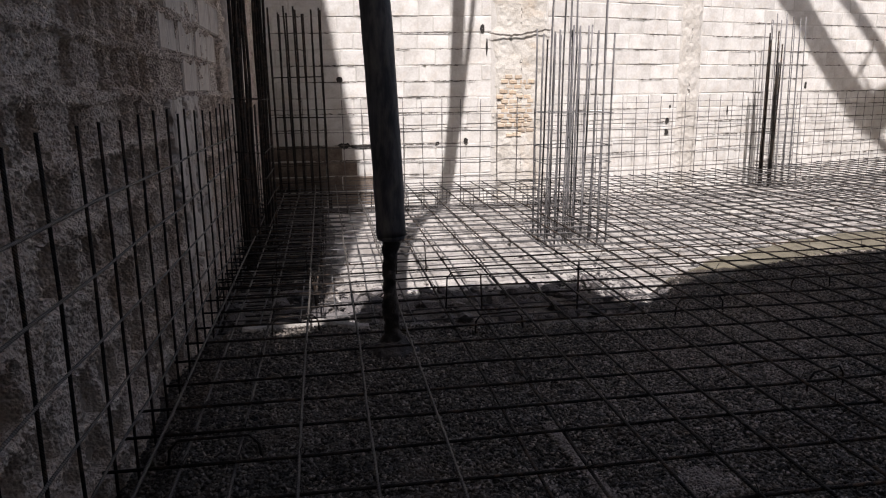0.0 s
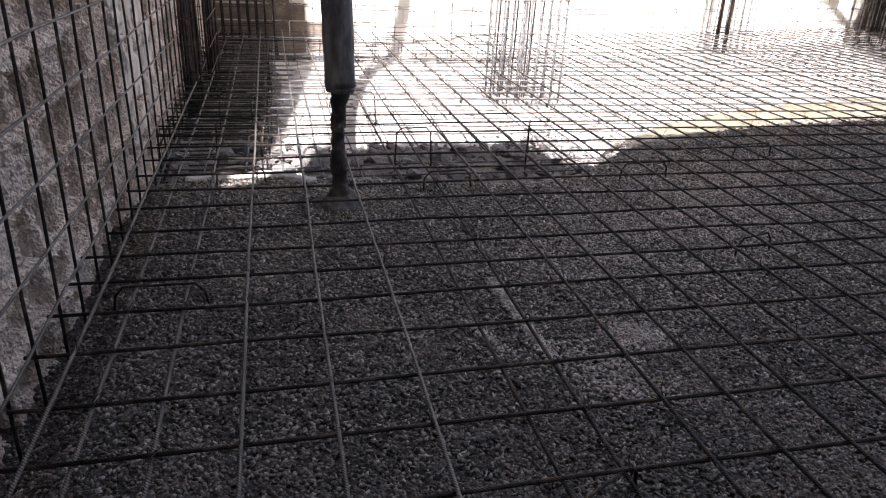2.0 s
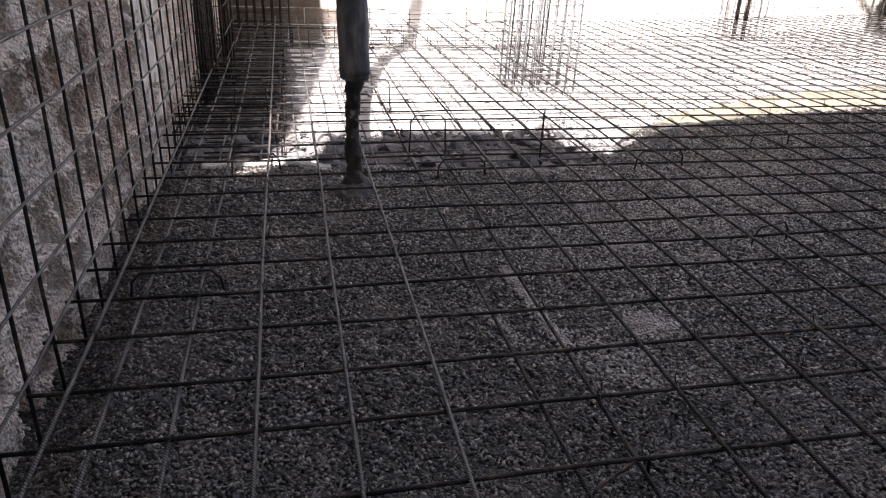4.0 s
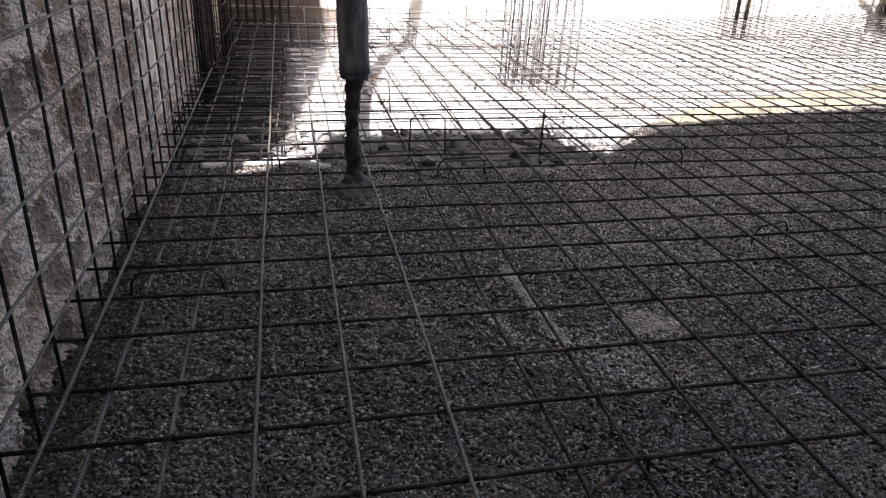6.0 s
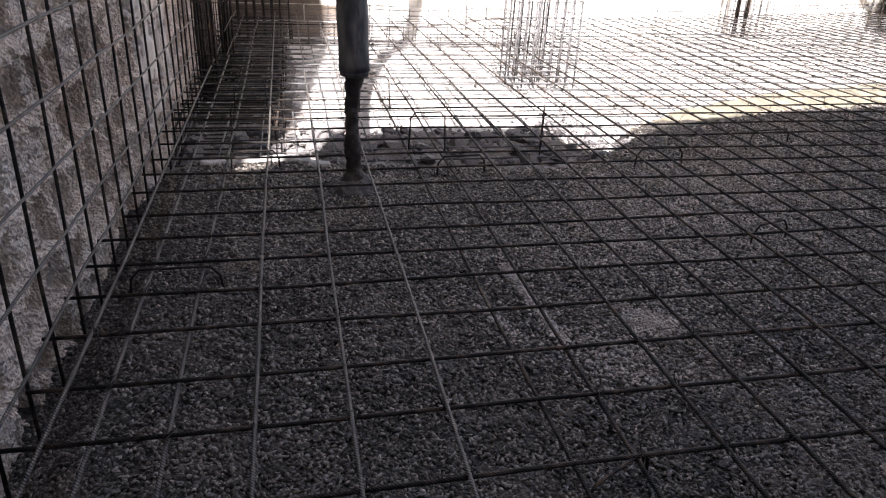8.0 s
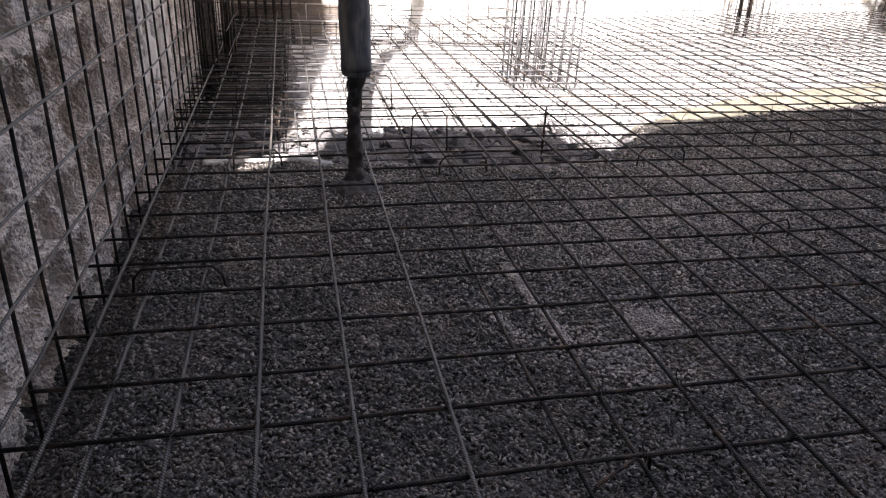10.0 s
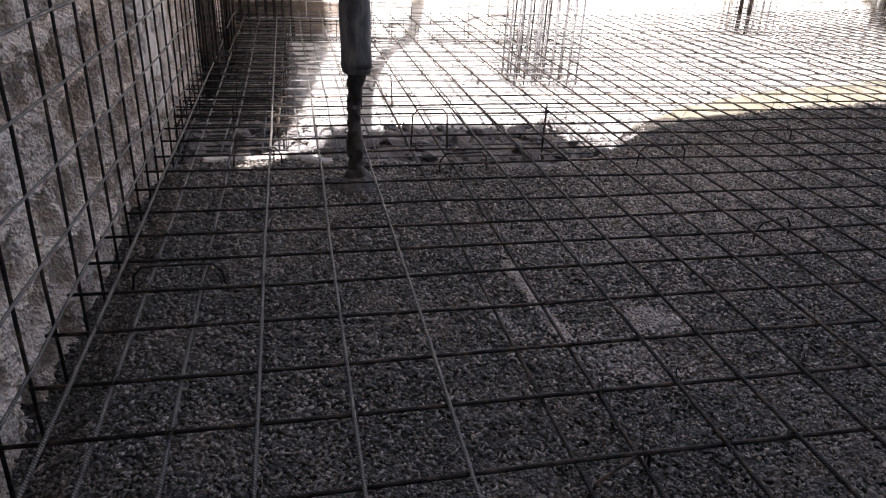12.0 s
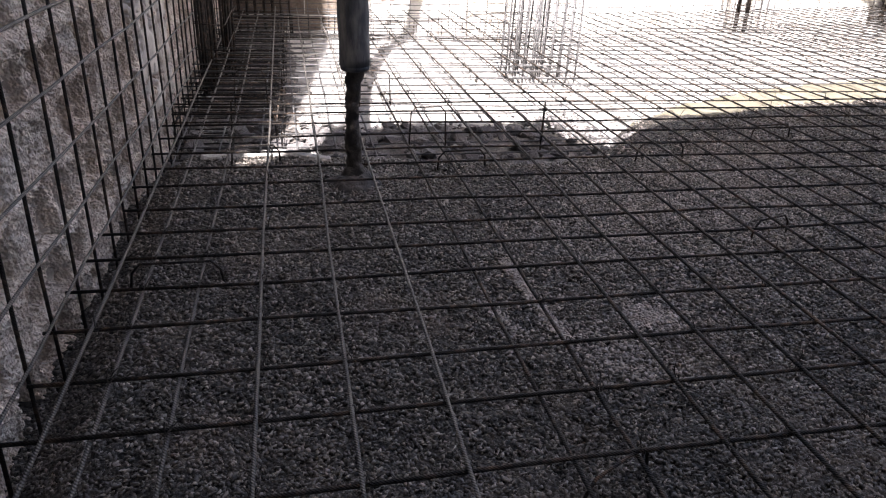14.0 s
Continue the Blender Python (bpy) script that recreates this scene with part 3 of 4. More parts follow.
def open_joints(wall, length, count, seed, gaps, top):
    """Ragged hairline openings along some bed joints, where the mortar has dropped out."""
    rng = random.Random(seed)
    for c in range(count):
        x0, run = rng.uniform(0.05, length - 0.6), rng.uniform(0.15, 0.75)
        if any(x0 < g1 and x0 + run > g0 for g0, g1 in gaps):
            continue
        z0 = -0.3 + rng.randint(2, int((top + 0.3) / COURSE)) * COURSE
        n, verts = max(8, int(run / 0.02)), []
        for k in range(n + 1):
            u = k / n
            z = z0 + 0.009 * fbm(u * run, c, 1, 12, 3)
            half = 0.0065 * (0.6 + 1.3 * fbm(u * run, c, 7, 16, 2)) * min(1.0, 6 * u + 0.05, 6 * (1 - u) + 0.05)
            half = max(0.0008, half)
            verts += [(x0 + u * run, -0.008, z - half), (x0 + u * run, -0.008, z + half)]
        faces = [(2 * k, 2 * k + 2, 2 * k + 3, 2 * k + 1) for k in range(n)]
        ob = part("open_joint", mesh_of("open_joint", verts, faces, M_CRACK), wall, "dark open mortar joint")
        ob.matrix_parent_inverse = Matrix()


def build_rear_walls():
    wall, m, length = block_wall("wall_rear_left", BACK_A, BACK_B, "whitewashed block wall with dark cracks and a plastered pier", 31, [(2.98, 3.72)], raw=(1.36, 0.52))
    plaster_band("pier", wall, 2.98, 3.75, -0.35, WALL_TOP, 0.05, 3, M_PATCH)
    rng = random.Random(14)
    for r in range(13):
        z = 0.60 + r * 0.062
        for c in range(4):
            x = 3.10 + c * 0.118 + (r % 2) * 0.05 + rng.uniform(-0.012, 0.012)
            if rng.random() < 0.12 or abs(c - 1.5) + abs(r - 6) * 0.22 > 2.6:
                continue
            ob = part("brick", block_mesh("brick", rng.uniform(0.085, 0.108), 0.05, 0.052, rng, M_BRICK, 0.007), wall, "worn orange brick laid bare in the plaster")
            ob.matrix_parent_inverse = Matrix()
            ob.matrix_basis = Matrix.LocRotScale((x, 0.002 - rng.uniform(0, 0.009), z + rng.uniform(-0.006, 0.006)), Euler((rng.uniform(-0.04, 0.04), rng.uniform(-0.05, 0.05), rng.uniform(-0.03, 0.03))), None)
    # a sagging crack across the head of the pier, from the hollow beside it
    n, verts = 60, []
    for k in range(n + 1):
        u = k / n
        x, z = 2.92 + 0.86 * u, 1.90 - 0.09 * math.sin(min(1.0, 2.2 * u) * math.pi * 0.5) + 0.13 * u + 0.014 * fbm(u, 2, 6, 9, 3)
        half = (0.010 + 0.012 * max(0.0, fbm(u, 5, 1, 7, 3))) * min(1.0, 9 * u + 0.2, 9 * (1 - u) + 0.1)
        verts += [(x, -0.052, z - half), (x, -0.050, z), (x, -0.052, z + half)]
    faces = [(3 * k + m, 3 * k + 3 + m, 3 * k + 4 + m, 3 * k + 1 + m) for k in range(n) for m in (0, 1)]
    crack = part("crack", mesh_of("crack", verts, faces, M_CRACK), wall, "sagging crack across the plaster")
    crack.matrix_parent_inverse = Matrix()
    wall_hole(wall, 1.02, 1.33, 0.09, 0.09, 8)
    # the long ragged crack, open where the mortar fell out
    n, verts = 90, []
    for k in range(n + 1):
        u = k / n
        x, z = 0.96 + 0.76 * u, 0.50 - 0.02 * math.sin(u * 3) + 0.07 * max(0.0, u - 0.7) / 0.3 + 0.018 * fbm(u, 3, 1, 14, 3)
        half = (0.036 if u < 0.22 else 0.026) * (0.75 + 1.0 * fbm(u, 7, 2, 11, 3)) * min(1.0, 12 * u, 12 * (1 - u)) + 0.004
        verts += [(x, -0.008, z - half * (1 + 0.4 * n3(u, 1, 5, 40))), (x, -0.004, z), (x, -0.008, z + half * (1 + 0.4 * n3(u, 2, 9, 40)))]
    faces = [(3 * k + m, 3 * k + 3 + m, 3 * k + 4 + m, 3 * k + 1 + m) for k in range(n) for m in (0, 1)]
    crack = part("crack", mesh_of("crack", verts, faces, M_HOLE), wall, "dark ragged crack along a bed joint")
    crack.matrix_parent_inverse = Matrix()
    wall_hole(wall, 2.26, 0.50, 0.07, 0.05, 71)
    wall_hole(wall, 2.64, 0.52, 0.06, 0.10, 72)
    wall_hole(wall, 1.42, 0.96, 0.12, 0.05, 61)
    wall_hole(wall, 1.47, 1.01, 0.05, 0.08, 62)
    wall_hole(wall, 2.86, 1.95, 0.06, 0.12, 63)
    wall_hole(wall, 2.92, 1.72, 0.03, 0.2, 64)
    open_joints(wall, length, 85, 91, [(2.9, 3.8)], 2.3)
    wall, m, length = block_wall("wall_rear_right", BACK_B, BACK_C, "whitewashed block wall with a plastered tie column", 32, [(2.10, 2.48)])
    plaster_band("tie_column", wall, 2.08, 2.50, -0.35, WALL_TOP, 0.04, 5, M_RENDER_PALE)
    for x, z, w, h in ((1.93, 0.72, 0.08, 0.10), (1.93, 0.56, 0.08, 0.10), (1.97, 0.92, 0.04, 0.05), (3.05, 0.85, 0.03, 0.16), (4.62, 1.2, 0.06, 0.12)):
        wall_hole(wall, x, z, w, h, int(x * 100 + z * 10))
    open_joints(wall, length, 150, 92, [(2.0, 2.55)], 2.3)
    block_wall("wall_right", BACK_C, RIGHT_END, "pale block wall closing the pit, in shade", 33, [], top=2.4)


def build_shade_casters():
    """Unseen boards added behind; their cut edges shade the near part of the pit."""
    tall = ((-9, 24), (-2.1, 22.4), (-1.935, 20.62), (-1.767, 19.67), (-1.65, 19.02), (-1.56, 18.37), (-1.42, 16.82), (-1.385, 15.7), (-1.345, 14.26), (-1.31, 13.14), (-1.302, 12.2), (-1.315, 11.2), (-1.295, 10.4), (-1.265, 9.75), (-1.30, 9.25), (-1.37, 9.13))
    low = ((-1.25, 9.03), (-1.142, 9.126), (-1.096, 9.26), (-1.04, 9.55), (-1.01, 10.2), (-0.97, 10.85), (-0.765, 11.14), (-0.34, 11.25), (0.19, 11.25), (0.5, 11.12), (0.66, 10.72), (0.744, 10.31), (0.9, 10.1), (1.08, 9.84), (1.22, 10), (1.52, 10.29), (1.99, 10.55), (2.55, 10.71), (3.53, 10.95), (8, 11.43), (14, 11.75))
    tall = tall + ((-9.0, 8.9),)
    low = ((-9.0, -0.5), (-9.0, 9.08), (-1.37, 9.10)) + low + ((14.0, -0.5),)
    for name, pts, y0, y1 in (("building_tall", tall, -2.0, -2.06), ("building_low", low, -2.012, -2.048)):
        n = len(pts)
        verts = [(x, y, z) for y in (y0, y1) for x, z in pts]
        faces = [tuple(range(n)), tuple(reversed(range(n, 2 * n)))] + [(k, n + k, n + (k + 1) % n, (k + 1) % n) for k in range(n)]
        thing(name, mesh_of(name, verts, faces, M_PLAIN_GREY), "unseen grey board cut to cast the shade on the pit", "building", kind="structure")
    # Unseen block, added only to hold sky light off the pit.
    v, f = solid_box((-8.5, -1.9, -0.5), (-3.1, 16.0, 10.5))
    thing("building_beside", mesh_of("building_beside", v, f, M_PLAIN_GREY), "unseen grey block added to hold back sky light", "building", kind="structure")
    v, f = solid_box((-1.25, -2.0, -0.4), (-0.82, -1.6, 2.35))
    thing("wall_side", mesh_of("wall_side", v, f, M_PLAIN_GREY), "plain rendered wall beside the pit", "wall", kind="structure")
    v, f = solid_box((13.0, -2.0, -0.4), (13.3, 9.0, WALL_TOP))
    thing("wall_side_right", mesh_of("wall_side_right", v, f, M_PLAIN_GREY), "plain rendered wall beyond the pit", "wall", kind="structure")


# ---------------------------------------------------------------- reinforcement
R_BAR = 0.0060


def grid_thing(name, label):
    return tagged(new(name), label, "rebar mesh", "reinforcement")


def right_limit(y):
    """Where a cross bar ends short of the right-hand wall."""
    (x1, y1), (x0, y0) = BACK_C, RIGHT_FOOT
    return x0 + (x1 - x0) * (y - y0) / (y1 - y0) - 0.15


def rear_limit(x):
    if x < BACK_B[0]:
        return BACK_A[1] + (BACK_B[1] - BACK_A[1]) * (x - BACK_A[0]) / (BACK_B[0] - BACK_A[0]) - 0.14
    return BACK_B[1] + (BACK_C[1] - BACK_B[1]) * (x - BACK_B[0]) / (BACK_C[0] - BACK_B[0]) - 0.14


CROSS = [-0.5, -0.25, 0.0, 0.245, 0.49, 0.735, 0.976, 1.22, 1.476, 1.708, 1.97, 2.214, 2.44, 2.66, 2.904, 3.172, 3.416, 3.642, 3.904]
LONG = [-0.603, -0.508, -0.333, -0.122, 0.120, 0.360, 0.628, 0.786, 1.012, 1.201, 1.408, 1.628, 1.845, 2.025]
while CROSS[-1] < 10.7:
    CROSS.append(CROSS[-1] + 0.244)
while LONG[-1] < 9.9:
    LONG.append(LONG[-1] + 0.212)


def build_floor_mesh():
    rng = random.Random(77)
    upper = grid_thing("upper_bar_grid", "dark rusty steel bars tied in a square grid over the pour")
    for k, y in enumerate(CROSS):
        x0 = WALL_X + 0.03 + rng.uniform(0, 0.05)
        x1 = right_limit(max(y, 2.0)) - rng.uniform(0, 0.1)
        tilt = rng.uniform(-0.012, 0.012)
        skew = rng.uniform(-0.02, 0.02) if y > 4 else 0.0
        far = y + 0.012 * (x1 - x0) * 0.3
        line = wavy((x0, y, tilt * 0.3), (x1, far + skew, -tilt * 0.3), 0.7, 0.006, rng, (0, 1, 1))
        line = [p for p in line if p.y < rear_limit(p.x) + 0.05]
        if y > rear_limit(x0):
            line = [p for p in line if p.y < rear_limit(p.x)]
        if len(line) > 1:
            part("cross_bar", tube("cross_bar", line, R_BAR, M_REBAR if y < 5.0 else M_REBAR_GLARE), upper)
    for k, x in enumerate(LONG):
        y1 = rear_limit(x) - rng.uniform(0.0, 0.12)
        y0 = -1.2 if x < 5 else 2.2 + (x - 5.5) * 1.7
        z = 0.013
        if k in (1, 2, 6, 7):
            z = -0.013
        line = wavy((x, y0, z), (x + rng.uniform(-0.03, 0.01), y1, z), 0.8, 0.005, rng, (1, 0, 0.6))
        mat = M_REBAR_SHEEN if k in (0, 1, 2, 3, 4, 5) else M_REBAR
        part("long_bar", tube("long_bar", line, R_BAR, mat), upper, "steel bar toned paler for sky sheen" if mat is M_REBAR_SHEEN else "")
    turns = [(0.011 * math.cos(a), 0.011 * math.sin(a), 0.012 * math.sin(2 * a + 0.6)) for a in [k * 0.72 for k in range(17)]]
    knots = [tube("tie_wire", turns + [(0.012 * b, 0.014, 0.015), (0.02 * b, 0.02, 0.03), (0.03 * b, 0.018 + 0.01 * b, 0.042)], 0.0015, M_WIRE, 4) for b in (1, -0.7, 0.4)]
    far_verts, far_faces = [], []
    for y in CROSS:
        for x in LONG:
            if not (0.9 < y < 8.5 and x < 0.5 + 0.95 * y) or y > rear_limit(x):
                continue
            turned = Matrix.LocRotScale((x, y + 0.0036 * (x - WALL_X), 0.006), Euler((rng.uniform(-0.5, 0.5), rng.uniform(-0.5, 0.5), rng.uniform(0, 6))), None)
            if y < 3.6:
                if rng.random() < 0.55:
                    part("tie_wire", knots[rng.randrange(3)], upper).matrix_basis = turned
            elif rng.random() < 0.5:
                me, o = knots[rng.randrange(3)], len(far_verts)
                turned = turned @ Matrix.Scale(1.1, 4)
                far_verts += [turned @ v.co for v in me.vertices]
                far_faces += [tuple(o + i for i in p.vertices) for p in me.polygons]
    part("tie_wire_run", mesh_of("tie_wire_run", far_verts, far_faces, M_WIRE, True), upper)["kind"] = "stuff"
    lower = grid_thing("lower_bar_grid", "rusty steel bars in a second grid close to the blinding")
    z = -0.225
    y = 3.72
    while y < 10.8:
        x0, x1 = WALL_X + 0.05, right_limit(y)
        line = [p for p in wavy((x0, y, z), (x1, y + rng.uniform(-0.05, 0.05), z), 0.8, 0.01, rng, (0, 1, 1)) if p.y < rear_limit(p.x)]
        line = [p for p in line if p.y > pour_front(p.x) - 0.3]
        if len(line) > 1:
            part("cross_bar", tube("cross_bar", line, R_BAR, M_REBAR_GLARE), lower)
        y += 0.244
    x = -0.68
    while x < 9.8:
        y0 = pour_front(x) - 0.2
        y1 = rear_limit(x)
        if x > 5.2:
            y0 = max(y0, 1.9 + (x - 5.3) * 1.89)
        if y1 - y0 > 0.3:
            part("long_bar", tube("long_bar", wavy((x, y0, z + 0.013), (x + rng.uniform(-0.05, 0.05), y1, z + 0.013), 0.8, 0.01, rng, (1, 0, 1)), R_BAR, M_REBAR_GLARE), lower)
        x += 0.235
    return upper


def chair_points(x, y, wide, high, top, turn, flare=0.0):
    """A bent bar stool: two feet, two legs and a level top."""
    c, s = math.cos(turn), math.sin(turn)
    prof = [(-wide / 2 - flare, top - high), (-wide / 2, top - 0.035), (-wide / 2 + 0.03, top), (wide / 2 - 0.03, top), (wide / 2, top - 0.035), (wide / 2 + flare, top - high)]
    return [(x + u * c, y + u * s, z) for u, z in prof]


def edge_beam(label, a, b, wide, low, high, step, seed, r=0.005):
    """A beam cage lying in the slab: closed stirrups on long bars."""
    rng = random.Random(seed)
    a, b = Vector((*a, 0)), Vector((*b, 0))
    along = (b - a).normalized()
    side = Vector((along.y, -along.x, 0))
    cage = tagged(new("beam_cage"), label, "rebar beam", "beam cages in the slab")
    n = int((b - a).length / step)
    for k in range(n + 1):
        c = a + along * (k * step + rng.uniform(-0.03, 0.03)) + side * rng.uniform(-0.03, 0.03)
        tip = along * rng.uniform(-0.02, 0.02)
        loop = [c + Vector((0, 0, low)), c + side * wide + Vector((0, 0, low)), c + side * wide + tip + Vector((0, 0, high)), c + tip + Vector((0, 0, high))]
        part("stirrup", tube("stirrup", loop, r, M_REBAR, 5, True), cage)
    for u, z in ((0.03, low + 0.012), (0.03, high - 0.012), (0.5, low + 0.012), (0.9, low + 0.012), (0.97, high - 0.012)):
        line = wavy(a + side * wide * u + Vector((0, 0, z)), b + side * wide * u + Vector((0, 0, z)), 0.8, 0.012, rng)
        part("long_bar", tube("long_bar", line, 0.007, M_REBAR), cage)


def build_beams():
    edge_beam("dense cage of stirrups lying along the hacked wall", (-0.70, 4.35), (-0.66, 9.2), 0.62, -0.27, -0.03, 0.115, 71, 0.0058)
    edge_beam("cage of stirrups lying along the white wall", (-0.1, 8.95), (2.9, 8.85), 0.25, -0.27, -0.03, 0.16, 72)


def build_chairs():
    spots = ((-0.43, 2.395, 0.30, 0.10, 0.0, 0.0), (0.83, 4.32, 0.22, 0.22, 0.05, 0.05), (0.875, 3.56, 0.26, 0.17, 0.01, 0.1),
             (2.06, 3.62, 0.30, 0.15, 0.01, 0.1), (3.0, 3.95, 0.30, 0.15, 0.01, 0.15), (1.62, 4.40, 0.24, 0.24, 0.05, 1.2),
             (0.62, 5.4, 0.22, 0.22, 0.05, 0.1), (-0.25, 4.65, 0.26, 0.24, 0.04, 0.0), (-0.2, 3.72, 0.24, 0.22, 0.01, 0.05),
             (2.05, 2.55, 0.22, 0.10, 0.0, 0.3), (0.72, 1.20, 0.24, 0.11, 0.0, 0.5), (-0.3, 5.5, 0.22, 0.24, 0.03, 0.0))
    for x, y, w, h, top, turn in spots:
        thing("bar_chair", tube("bar_chair", chair_points(x, y, w, h + top, top, turn, 0.01), 0.005, M_REBAR),
              "bent steel bar chair propping the upper grid", "rebar chair", "bar chairs under the grid")


def upright_grid(name, label, a, b, inward, zs, seed, spacing=0.25, phase=0.1, high=MESH_TOP, low=-0.26, r=R_BAR, mat=None):
    """Bars standing along a wall from a to b, tied to level runs; inward: the side of the level runs."""
    rng = random.Random(seed)
    a, b, inward = Vector((*a, 0)), Vector((*b, 0)), Vector((*inward, 0))
    along = (b - a).normalized()
    length = (b - a).length
    g = grid_thing(name, label)
    s = phase
    while s < length:
        p = a + along * s
        lean = along * rng.uniform(-0.02, 0.02) + inward * rng.uniform(-0.01, 0.012)
        top = high + rng.uniform(-0.03, 0.02)
        line = wavy(p + Vector((0, 0, low)), p + lean + Vector((0, 0, top)), 0.5, 0.004, rng, (1, 1, 0))
        part("upright_bar", tube("upright_bar", line, r, mat or M_REBAR), g)
        s += spacing + rng.uniform(-0.012, 0.012)
    for z in zs:
        z, drop = z if isinstance(z, tuple) else (z + rng.uniform(-0.015, 0.015), rng.uniform(-0.02, 0.02))
        line = wavy(a + inward * 0.013 + Vector((0, 0, z)), b + inward * 0.013 + Vector((0, 0, z - drop)), 0.6, 0.007, rng, (1, 1, 1))
        part("level_bar", tube("level_bar", line, r * 0.85, mat or M_REBAR_SHEEN), g)
    return g


def build_wall_grids():
    upright_grid("left_wall_grid", "steel bars standing in a grid against the hacked wall", (-0.714, 0.6), (-0.714, 9.3), (1, 0), ((0.05, 0.03), (0.27, 0.2), (0.46, 0.12), (0.63, -0.03), (0.848, 0.0)), 51, 0.249, 0.135)
    off = 0.13
    upright_grid("rear_grid", "thin steel bars standing in a grid against the white wall", (BACK_A[0] + 0.1, BACK_A[1] - off), (BACK_B[0], BACK_B[1] - off), (0, -1), (0.06, 0.28, 0.48, 0.68, 0.86, 0.96), 52, 0.25, 0.2, r=0.0042, mat=M_REBAR_GLARE)
    upright_grid("rear_grid", "thin steel bars standing in a grid against the white wall", (BACK_B[0], BACK_B[1] - off), (BACK_C[0] - 0.2, BACK_C[1] - off - 0.05), (0, -1), (0.06, 0.28, 0.48, 0.66, 0.84, 0.98), 53, 0.22, 0.25, r=0.0042, mat=M_REBAR_GLARE)
    upright_grid("right_wall_grid", "steel bars standing in a grid against the shaded wall", (BACK_C[0] - 0.2, BACK_C[1] - 0.2), (RIGHT_END[0] - 0.1, RIGHT_END[1]), (-0.9, 0.4), (0.06, 0.28, 0.48, 0.68, 0.88), 54, 0.25, 0.2)


def column_cage(label, x0, x1, y0, y1, nx, ny, tops, ties, seed, lean=(0.0, 0.0), r=0.008, spare=0, base=-0.25, spots=None, mat=None):
    """Starter bars of a column with rectangular ties."""
    rng = random.Random(seed)
    cage = tagged(new("column_cage"), label, "rebar column", "column starter cages")
    lean = Vector((lean[0], lean[1], 0))
    listed = spots is not None
    spots = list(spots or ())
    for i in range(0 if listed else nx):
        for j in range(ny):
            if 0 < i < nx - 1 and 0 < j < ny - 1:
                continue
            spots.append((x0 + (x1 - x0) * i / (nx - 1), y0 + (y1 - y0) * j / max(1, ny - 1)))
    for k in range(spare):
        spots.append((rng.uniform(x0, x1), rng.uniform(y0, y1)))
    for k, (x, y) in enumerate(spots):
        top = tops[k % len(tops)] + rng.uniform(-0.04, 0.04)
        own = lean * (top - base) + Vector((rng.uniform(-0.02, 0.02), rng.uniform(-0.02, 0.02), 0))
        line = wavy((x + rng.uniform(-0.01, 0.01), y, base), Vector((x, y, top)) + own, 0.6, 0.006, rng, (1, 1, 0))
        part("starter_bar", tube("starter_bar", line, r, mat or M_REBAR), cage)
    for z in ties:
        c = lean * (z - base)
        e = 0.014
        z += rng.uniform(-0.02, 0.02)
        t = rng.uniform(-0.015, 0.015)
        loop = [Vector((x0 - e, y0 - e, z)) + c, Vector((x1 + e, y0 - e, z + t)) + c, Vector((x1 + e, y1 + e, z + t)) + c, Vector((x0 - e, y1 + e, z)) + c]
        part("tie", tube("tie", loop, 0.0045, mat or M_REBAR, 5, True), cage)
    return cage


def build_columns():
    ties = [0.0, 0.12, 0.24, 0.36, 0.50, 0.66, 0.95]
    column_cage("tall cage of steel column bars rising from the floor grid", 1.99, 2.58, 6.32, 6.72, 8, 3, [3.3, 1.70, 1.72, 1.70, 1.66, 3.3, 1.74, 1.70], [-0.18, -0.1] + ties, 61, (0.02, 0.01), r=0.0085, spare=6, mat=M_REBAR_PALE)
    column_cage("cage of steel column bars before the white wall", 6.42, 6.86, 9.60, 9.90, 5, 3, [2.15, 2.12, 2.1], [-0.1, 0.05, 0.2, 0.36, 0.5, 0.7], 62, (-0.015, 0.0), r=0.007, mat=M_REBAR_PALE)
    bundle = [(6.26, 9.58), (6.27, 9.60), (6.285, 9.57), (6.30, 9.60), (6.40, 9.58), (6.415, 9.56), (6.43, 9.59), (6.44, 9.57)]
    column_cage("dark bundled bars standing before the white wall", 6.25, 6.45, 9.55, 9.61, 2, 2, [1.95, 1.55, 1.7, 1.8], [0.1, 0.6], 66, (-0.005, 0.0), r=0.010, spots=bundle)
    column_cage("dark cage of steel column bars in the far corner", 9.60, 9.95, 10.42, 10.66, 6, 3, [3.2, 2.9, 3.1], [-0.1, 0.05, 0.2, 0.4, 0.6, 0.9, 1.2, 1.5], 63, (0.0, 0.0), r=0.010, spare=6)
    near = [(-0.685, 5.88), (-0.665, 5.90), (-0.645, 5.92), (-0.62, 5.95), (-0.60, 6.0), (-0.675, 6.02), (-0.63, 6.05)]
    far = [(-0.56, 6.66), (-0.545, 6.70), (-0.525, 6.72), (-0.505, 6.74), (-0.485, 6.76), (-0.51, 6.66), (-0.55, 6.8)]
    lone = [(-0.60, 6.25), (-0.66, 6.7)]
    column_cage("dense dark cage of column bars against the hacked wall", -0.69, -0.49, 5.88, 6.76, 3, 6, [3.4, 3.3], [-0.1, 0.1, 0.3, 0.5, 0.72, 1.12], 64, (0.0, 0.0), 0.0125, spots=near + far + lone)
    column_cage("short column starter bars in the shaded corner", -0.56, 0.02, 8.95, 9.15, 7, 2, [2.12, 2.16, 2.08], [-0.1, 0.1, 0.3, 0.5, 0.9, 1.35], 65, (-0.012, 0.0), r=0.011)


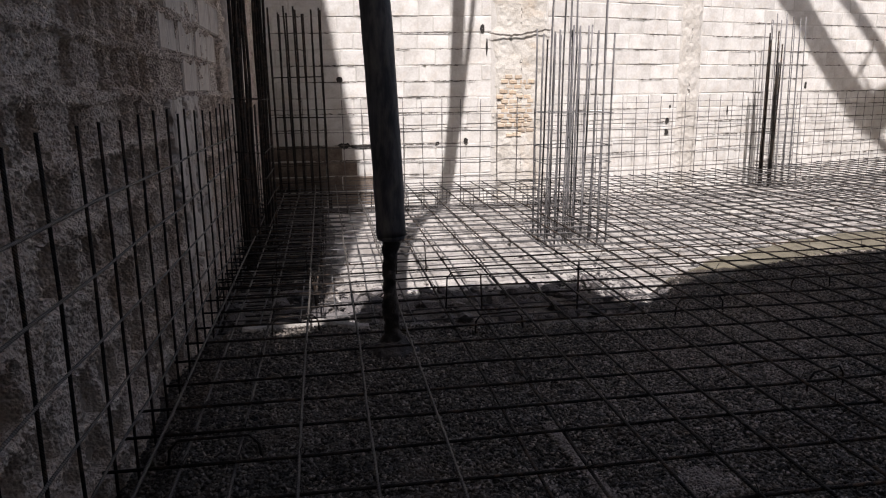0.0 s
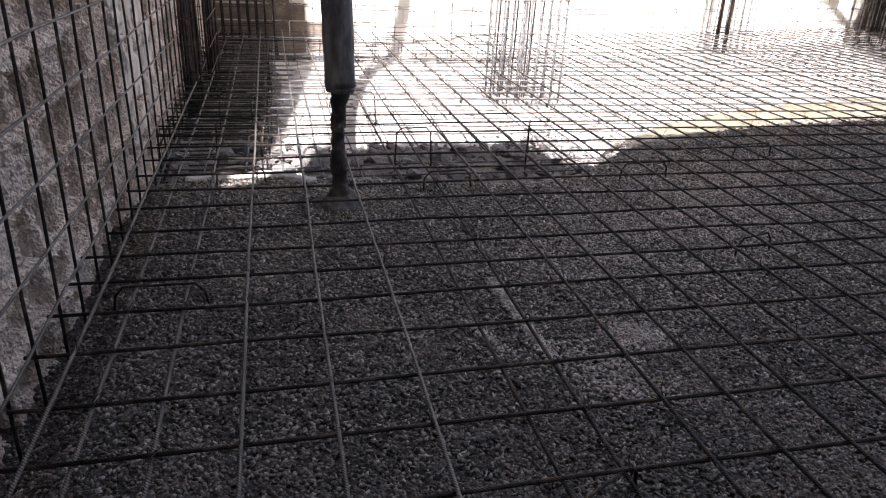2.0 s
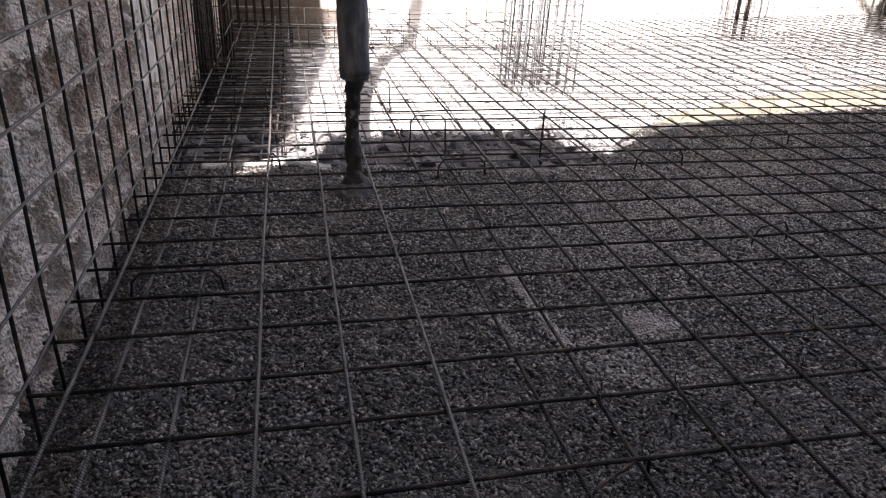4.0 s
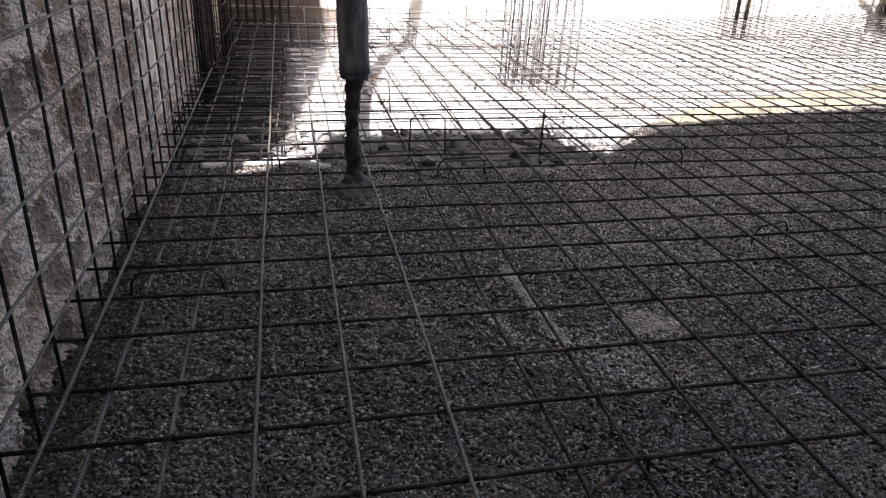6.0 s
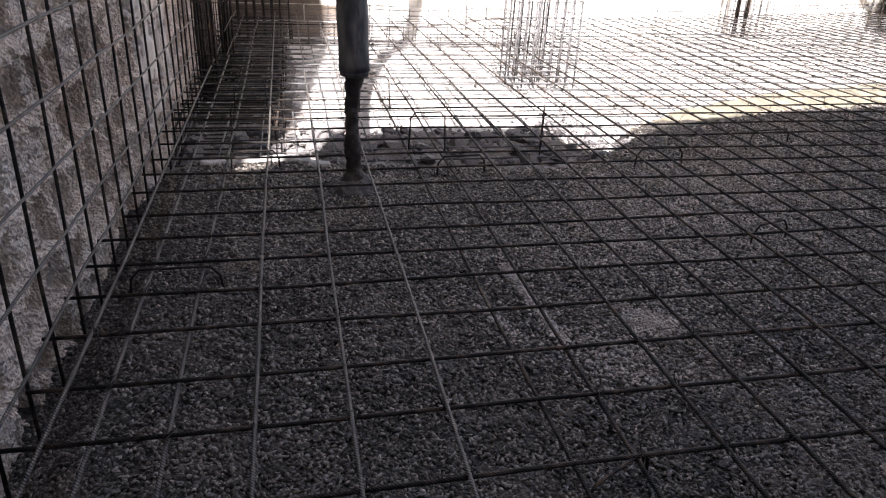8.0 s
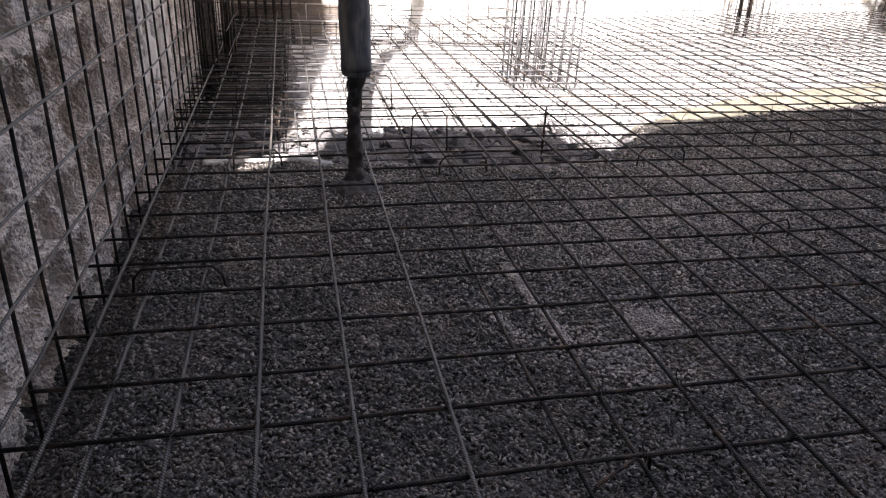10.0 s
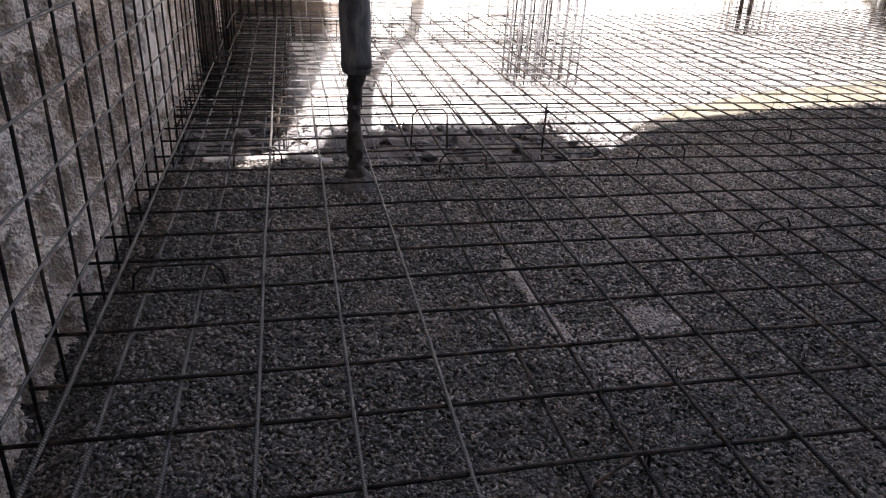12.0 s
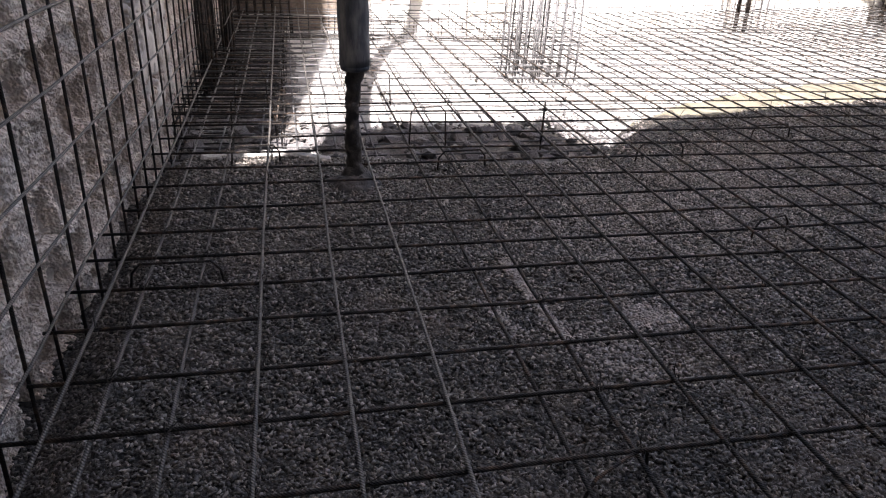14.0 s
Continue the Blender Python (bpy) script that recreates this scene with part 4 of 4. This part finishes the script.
# ---------------------------------------------------------------- pump hose, stream and boom
def build_hose():
    hose = tagged(new("pump_hose"), "black rubber concrete pump hose hanging over the grid", "hose")
    x, y = HOSE
    path = [(x, y, 0.50), (x - 0.008, y, 0.8), (x - 0.04, y, 1.5), (0.185, y, 2.4), (0.14, y, 3.2), (0.118, y, 4.1), (0.108, y, 5.2), (0.145, y, 6.4),
            (0.255, y, 7.7), (0.405, y, 9.0), (0.555, y, 9.8), (0.635, y, 10.5), (0.68, y, 11.4), (0.74, y, 13.0), (0.80, y, 14.7)]
    pts, rad = [], []
    for a, b in zip(path, path[1:]):
        for k in range(8):
            p = Vector(a).lerp(Vector(b), k / 8)
            pts.append(p)
            rad.append(0.071 + 0.0025 * n3(p.z * 9, 1, 2) + 0.012 * max(0.0, min(1.0, (p.z - 5.5) / 3)))
    pts.append(Vector(path[-1]))
    rad.append(0.083)
    part("hose_tube", tube("hose_tube", pts, rad, M_RUBBER, 20), hose)
    v, f = tube_data([(x, y, 0.476), (x, y, 0.479), (x, y, 0.490), (x, y, 0.503)], [0.058, 0.066, 0.0688, 0.0688], 24)
    part("lip", mesh_of("lip", v, f, M_RUBBER, True), hose, "worn rubber lip smeared with cement")


def build_stream():
    x, y = HOSE
    pts, rad = [], []
    n = 80
    for k in range(n + 1):
        u = k / n
        z = 0.48 - 0.56 * u
        sway = -0.016 * math.sin(min(1.0, u * 2) * 1.6) + 0.02 * max(0.0, u - 0.45) + 0.006 * n3(u * 4, 0, 1)
        pts.append((x + sway, y + 0.010 * n3(u * 3, 3, 1), z))
        r = 0.040 - 0.011 * min(1.0, u / 0.42) + 0.010 * max(0.0, min(1.0, (u - 0.42) / 0.2)) + 0.005 * n3(u * 7, 7, 2)
        rad.append(r + 0.03 * max(0.0, u - 0.82) / 0.18)
    v, f = tube_data(pts, rad, 22)
    v = [Vector(p) + Vector((fbm(p[0], p[1], p[2], 20, 4), fbm(p[1], p[2], p[0], 20, 4), fbm(p[2], p[0], p[1], 20, 4) * 0.5)) * 0.009 for p in v]
    thing("concrete_stream", mesh_of("concrete_stream", v, f, M_STREAM, True), "wet concrete falling from the hose into a small heap", "concrete")


def build_heap():
    """The soft wet mound that the stream keeps feeding."""
    def place(u, v):
        a, r = 2 * math.pi * u, v
        reach = 1 + 0.22 * n3(math.cos(a), math.sin(a), 4, 1.6)
        x, y = HOSE[0] + 0.17 * reach * r * math.cos(a), HOSE[1] - 0.01 + 0.14 * reach * r * math.sin(a)
        z = POUR_Z + 0.012 + 0.062 * (1 - r * r) ** 1.5 - 0.06 * r ** 6 + 0.012 * fbm(x, y, 5, 16, 3) + 0.006 * lump(x, y, 46.0, 2.0)
        return (x, y, z)
    thing("wet_heap", grid_sheet("wet_heap", 72, 26, place, M_STREAM), "dark wet mound of just-poured concrete under the hose", "concrete", kind="stuff")


def beam(name, a, b, w, h, mat, parent):
    a, b = Vector(a), Vector(b)
    way = (b - a).normalized()
    side = way.cross(Vector((0, 1, 0))).normalized()
    front = way.cross(side)
    verts = [p + side * (su * h / 2) + front * (sv * w / 2) for p in (a, b) for su, sv in ((-1, -1), (1, -1), (1, 1), (-1, 1))]
    faces = [(0, 1, 2, 3), (7, 6, 5, 4)] + [(k, 4 + k, 4 + (k + 1) % 4, (k + 1) % 4) for k in range(4)]
    return part(name, mesh_of(name, verts, faces, mat), parent)


def build_boom():
    """The placing boom overhead: out of sight, but its arm and pipe throw the curved shade on the rear wall."""
    boom = tagged(new("placing_boom"), "concrete pump boom reaching over the pit", "pump boom")
    y = 1.22
    beam("arm", (0.80, 3.355, 14.7), (4.5, 2.3, 19.5), 0.25, 0.3, M_STEEL, boom)
    beam("arm", (4.5, 2.3, 19.5), (5.2, y, 17.17), 0.25, 0.36, M_STEEL, boom)
    curve = [(5.2, y, 17.17), (5.66, y, 16.93), (6.28, y, 16.49), (6.85, y, 16.13), (7.18, y, 16.02), (7.48, y, 16.12), (7.72, y, 16.42)]
    part("elbow_pipe", tube("elbow_pipe", curve, [0.17, 0.17, 0.18, 0.19, 0.20, 0.20, 0.15], M_STEEL, 14), boom)
    part("pipe", tube("pipe", [(6.1, y, 17.66), (6.71, y, 17.43), (7.3, y, 17.17), (7.63, y, 16.94), (7.77, y, 16.72), (7.72, y, 16.42)], 0.085, M_STEEL, 10), boom)
    part("pipe", tube("pipe", [(7.62, y, 16.28), (8.25, y, 16.46), (8.6, y, 16.75), (8.85, y, 17.2)], [0.15, 0.13, 0.12, 0.10], M_STEEL, 10), boom)
    part("end_hose", tube("end_hose", [(6.95, y, 15.94), (7.31, y, 15.77), (7.6, y, 15.69), (7.9, y, 15.62), (8.12, y, 15.5)], 0.06, M_STEEL, 10), boom)
    part("strut", tube("strut", [(6.80, y, 16.25), (6.98, y, 16.62), (7.22, y, 17.1)], 0.026, M_STEEL, 8), boom)
    part("strut", tube("strut", [(6.97, y, 16.62), (7.48, y, 16.25)], 0.022, M_STEEL, 8), boom)
    rope = tube("safety_rope", [(0.84, 3.355, 14.6), (0.97, 3.355, 13.4), (0.94, 3.355, 12.5), (0.89, 3.355, 11.9), (0.845, 3.355, 11.49), (0.783, 3.355, 11.07), (0.712, 3.355, 10.5), (0.60, 3.355, 9.9)], 0.034, M_RUBBER, 8)
    part("slack_rope", rope, boom)


build_ground()
build_pour()
build_sand()
build_shade_strip()
build_smear()
build_left_wall()
build_shade_casters()
build_hose()
build_stream()
build_heap()
build_boom()
build_columns()
build_beams()
build_chairs()
build_rubble()
build_grains()
build_wall_grids()
build_floor_mesh()
build_rear_walls()
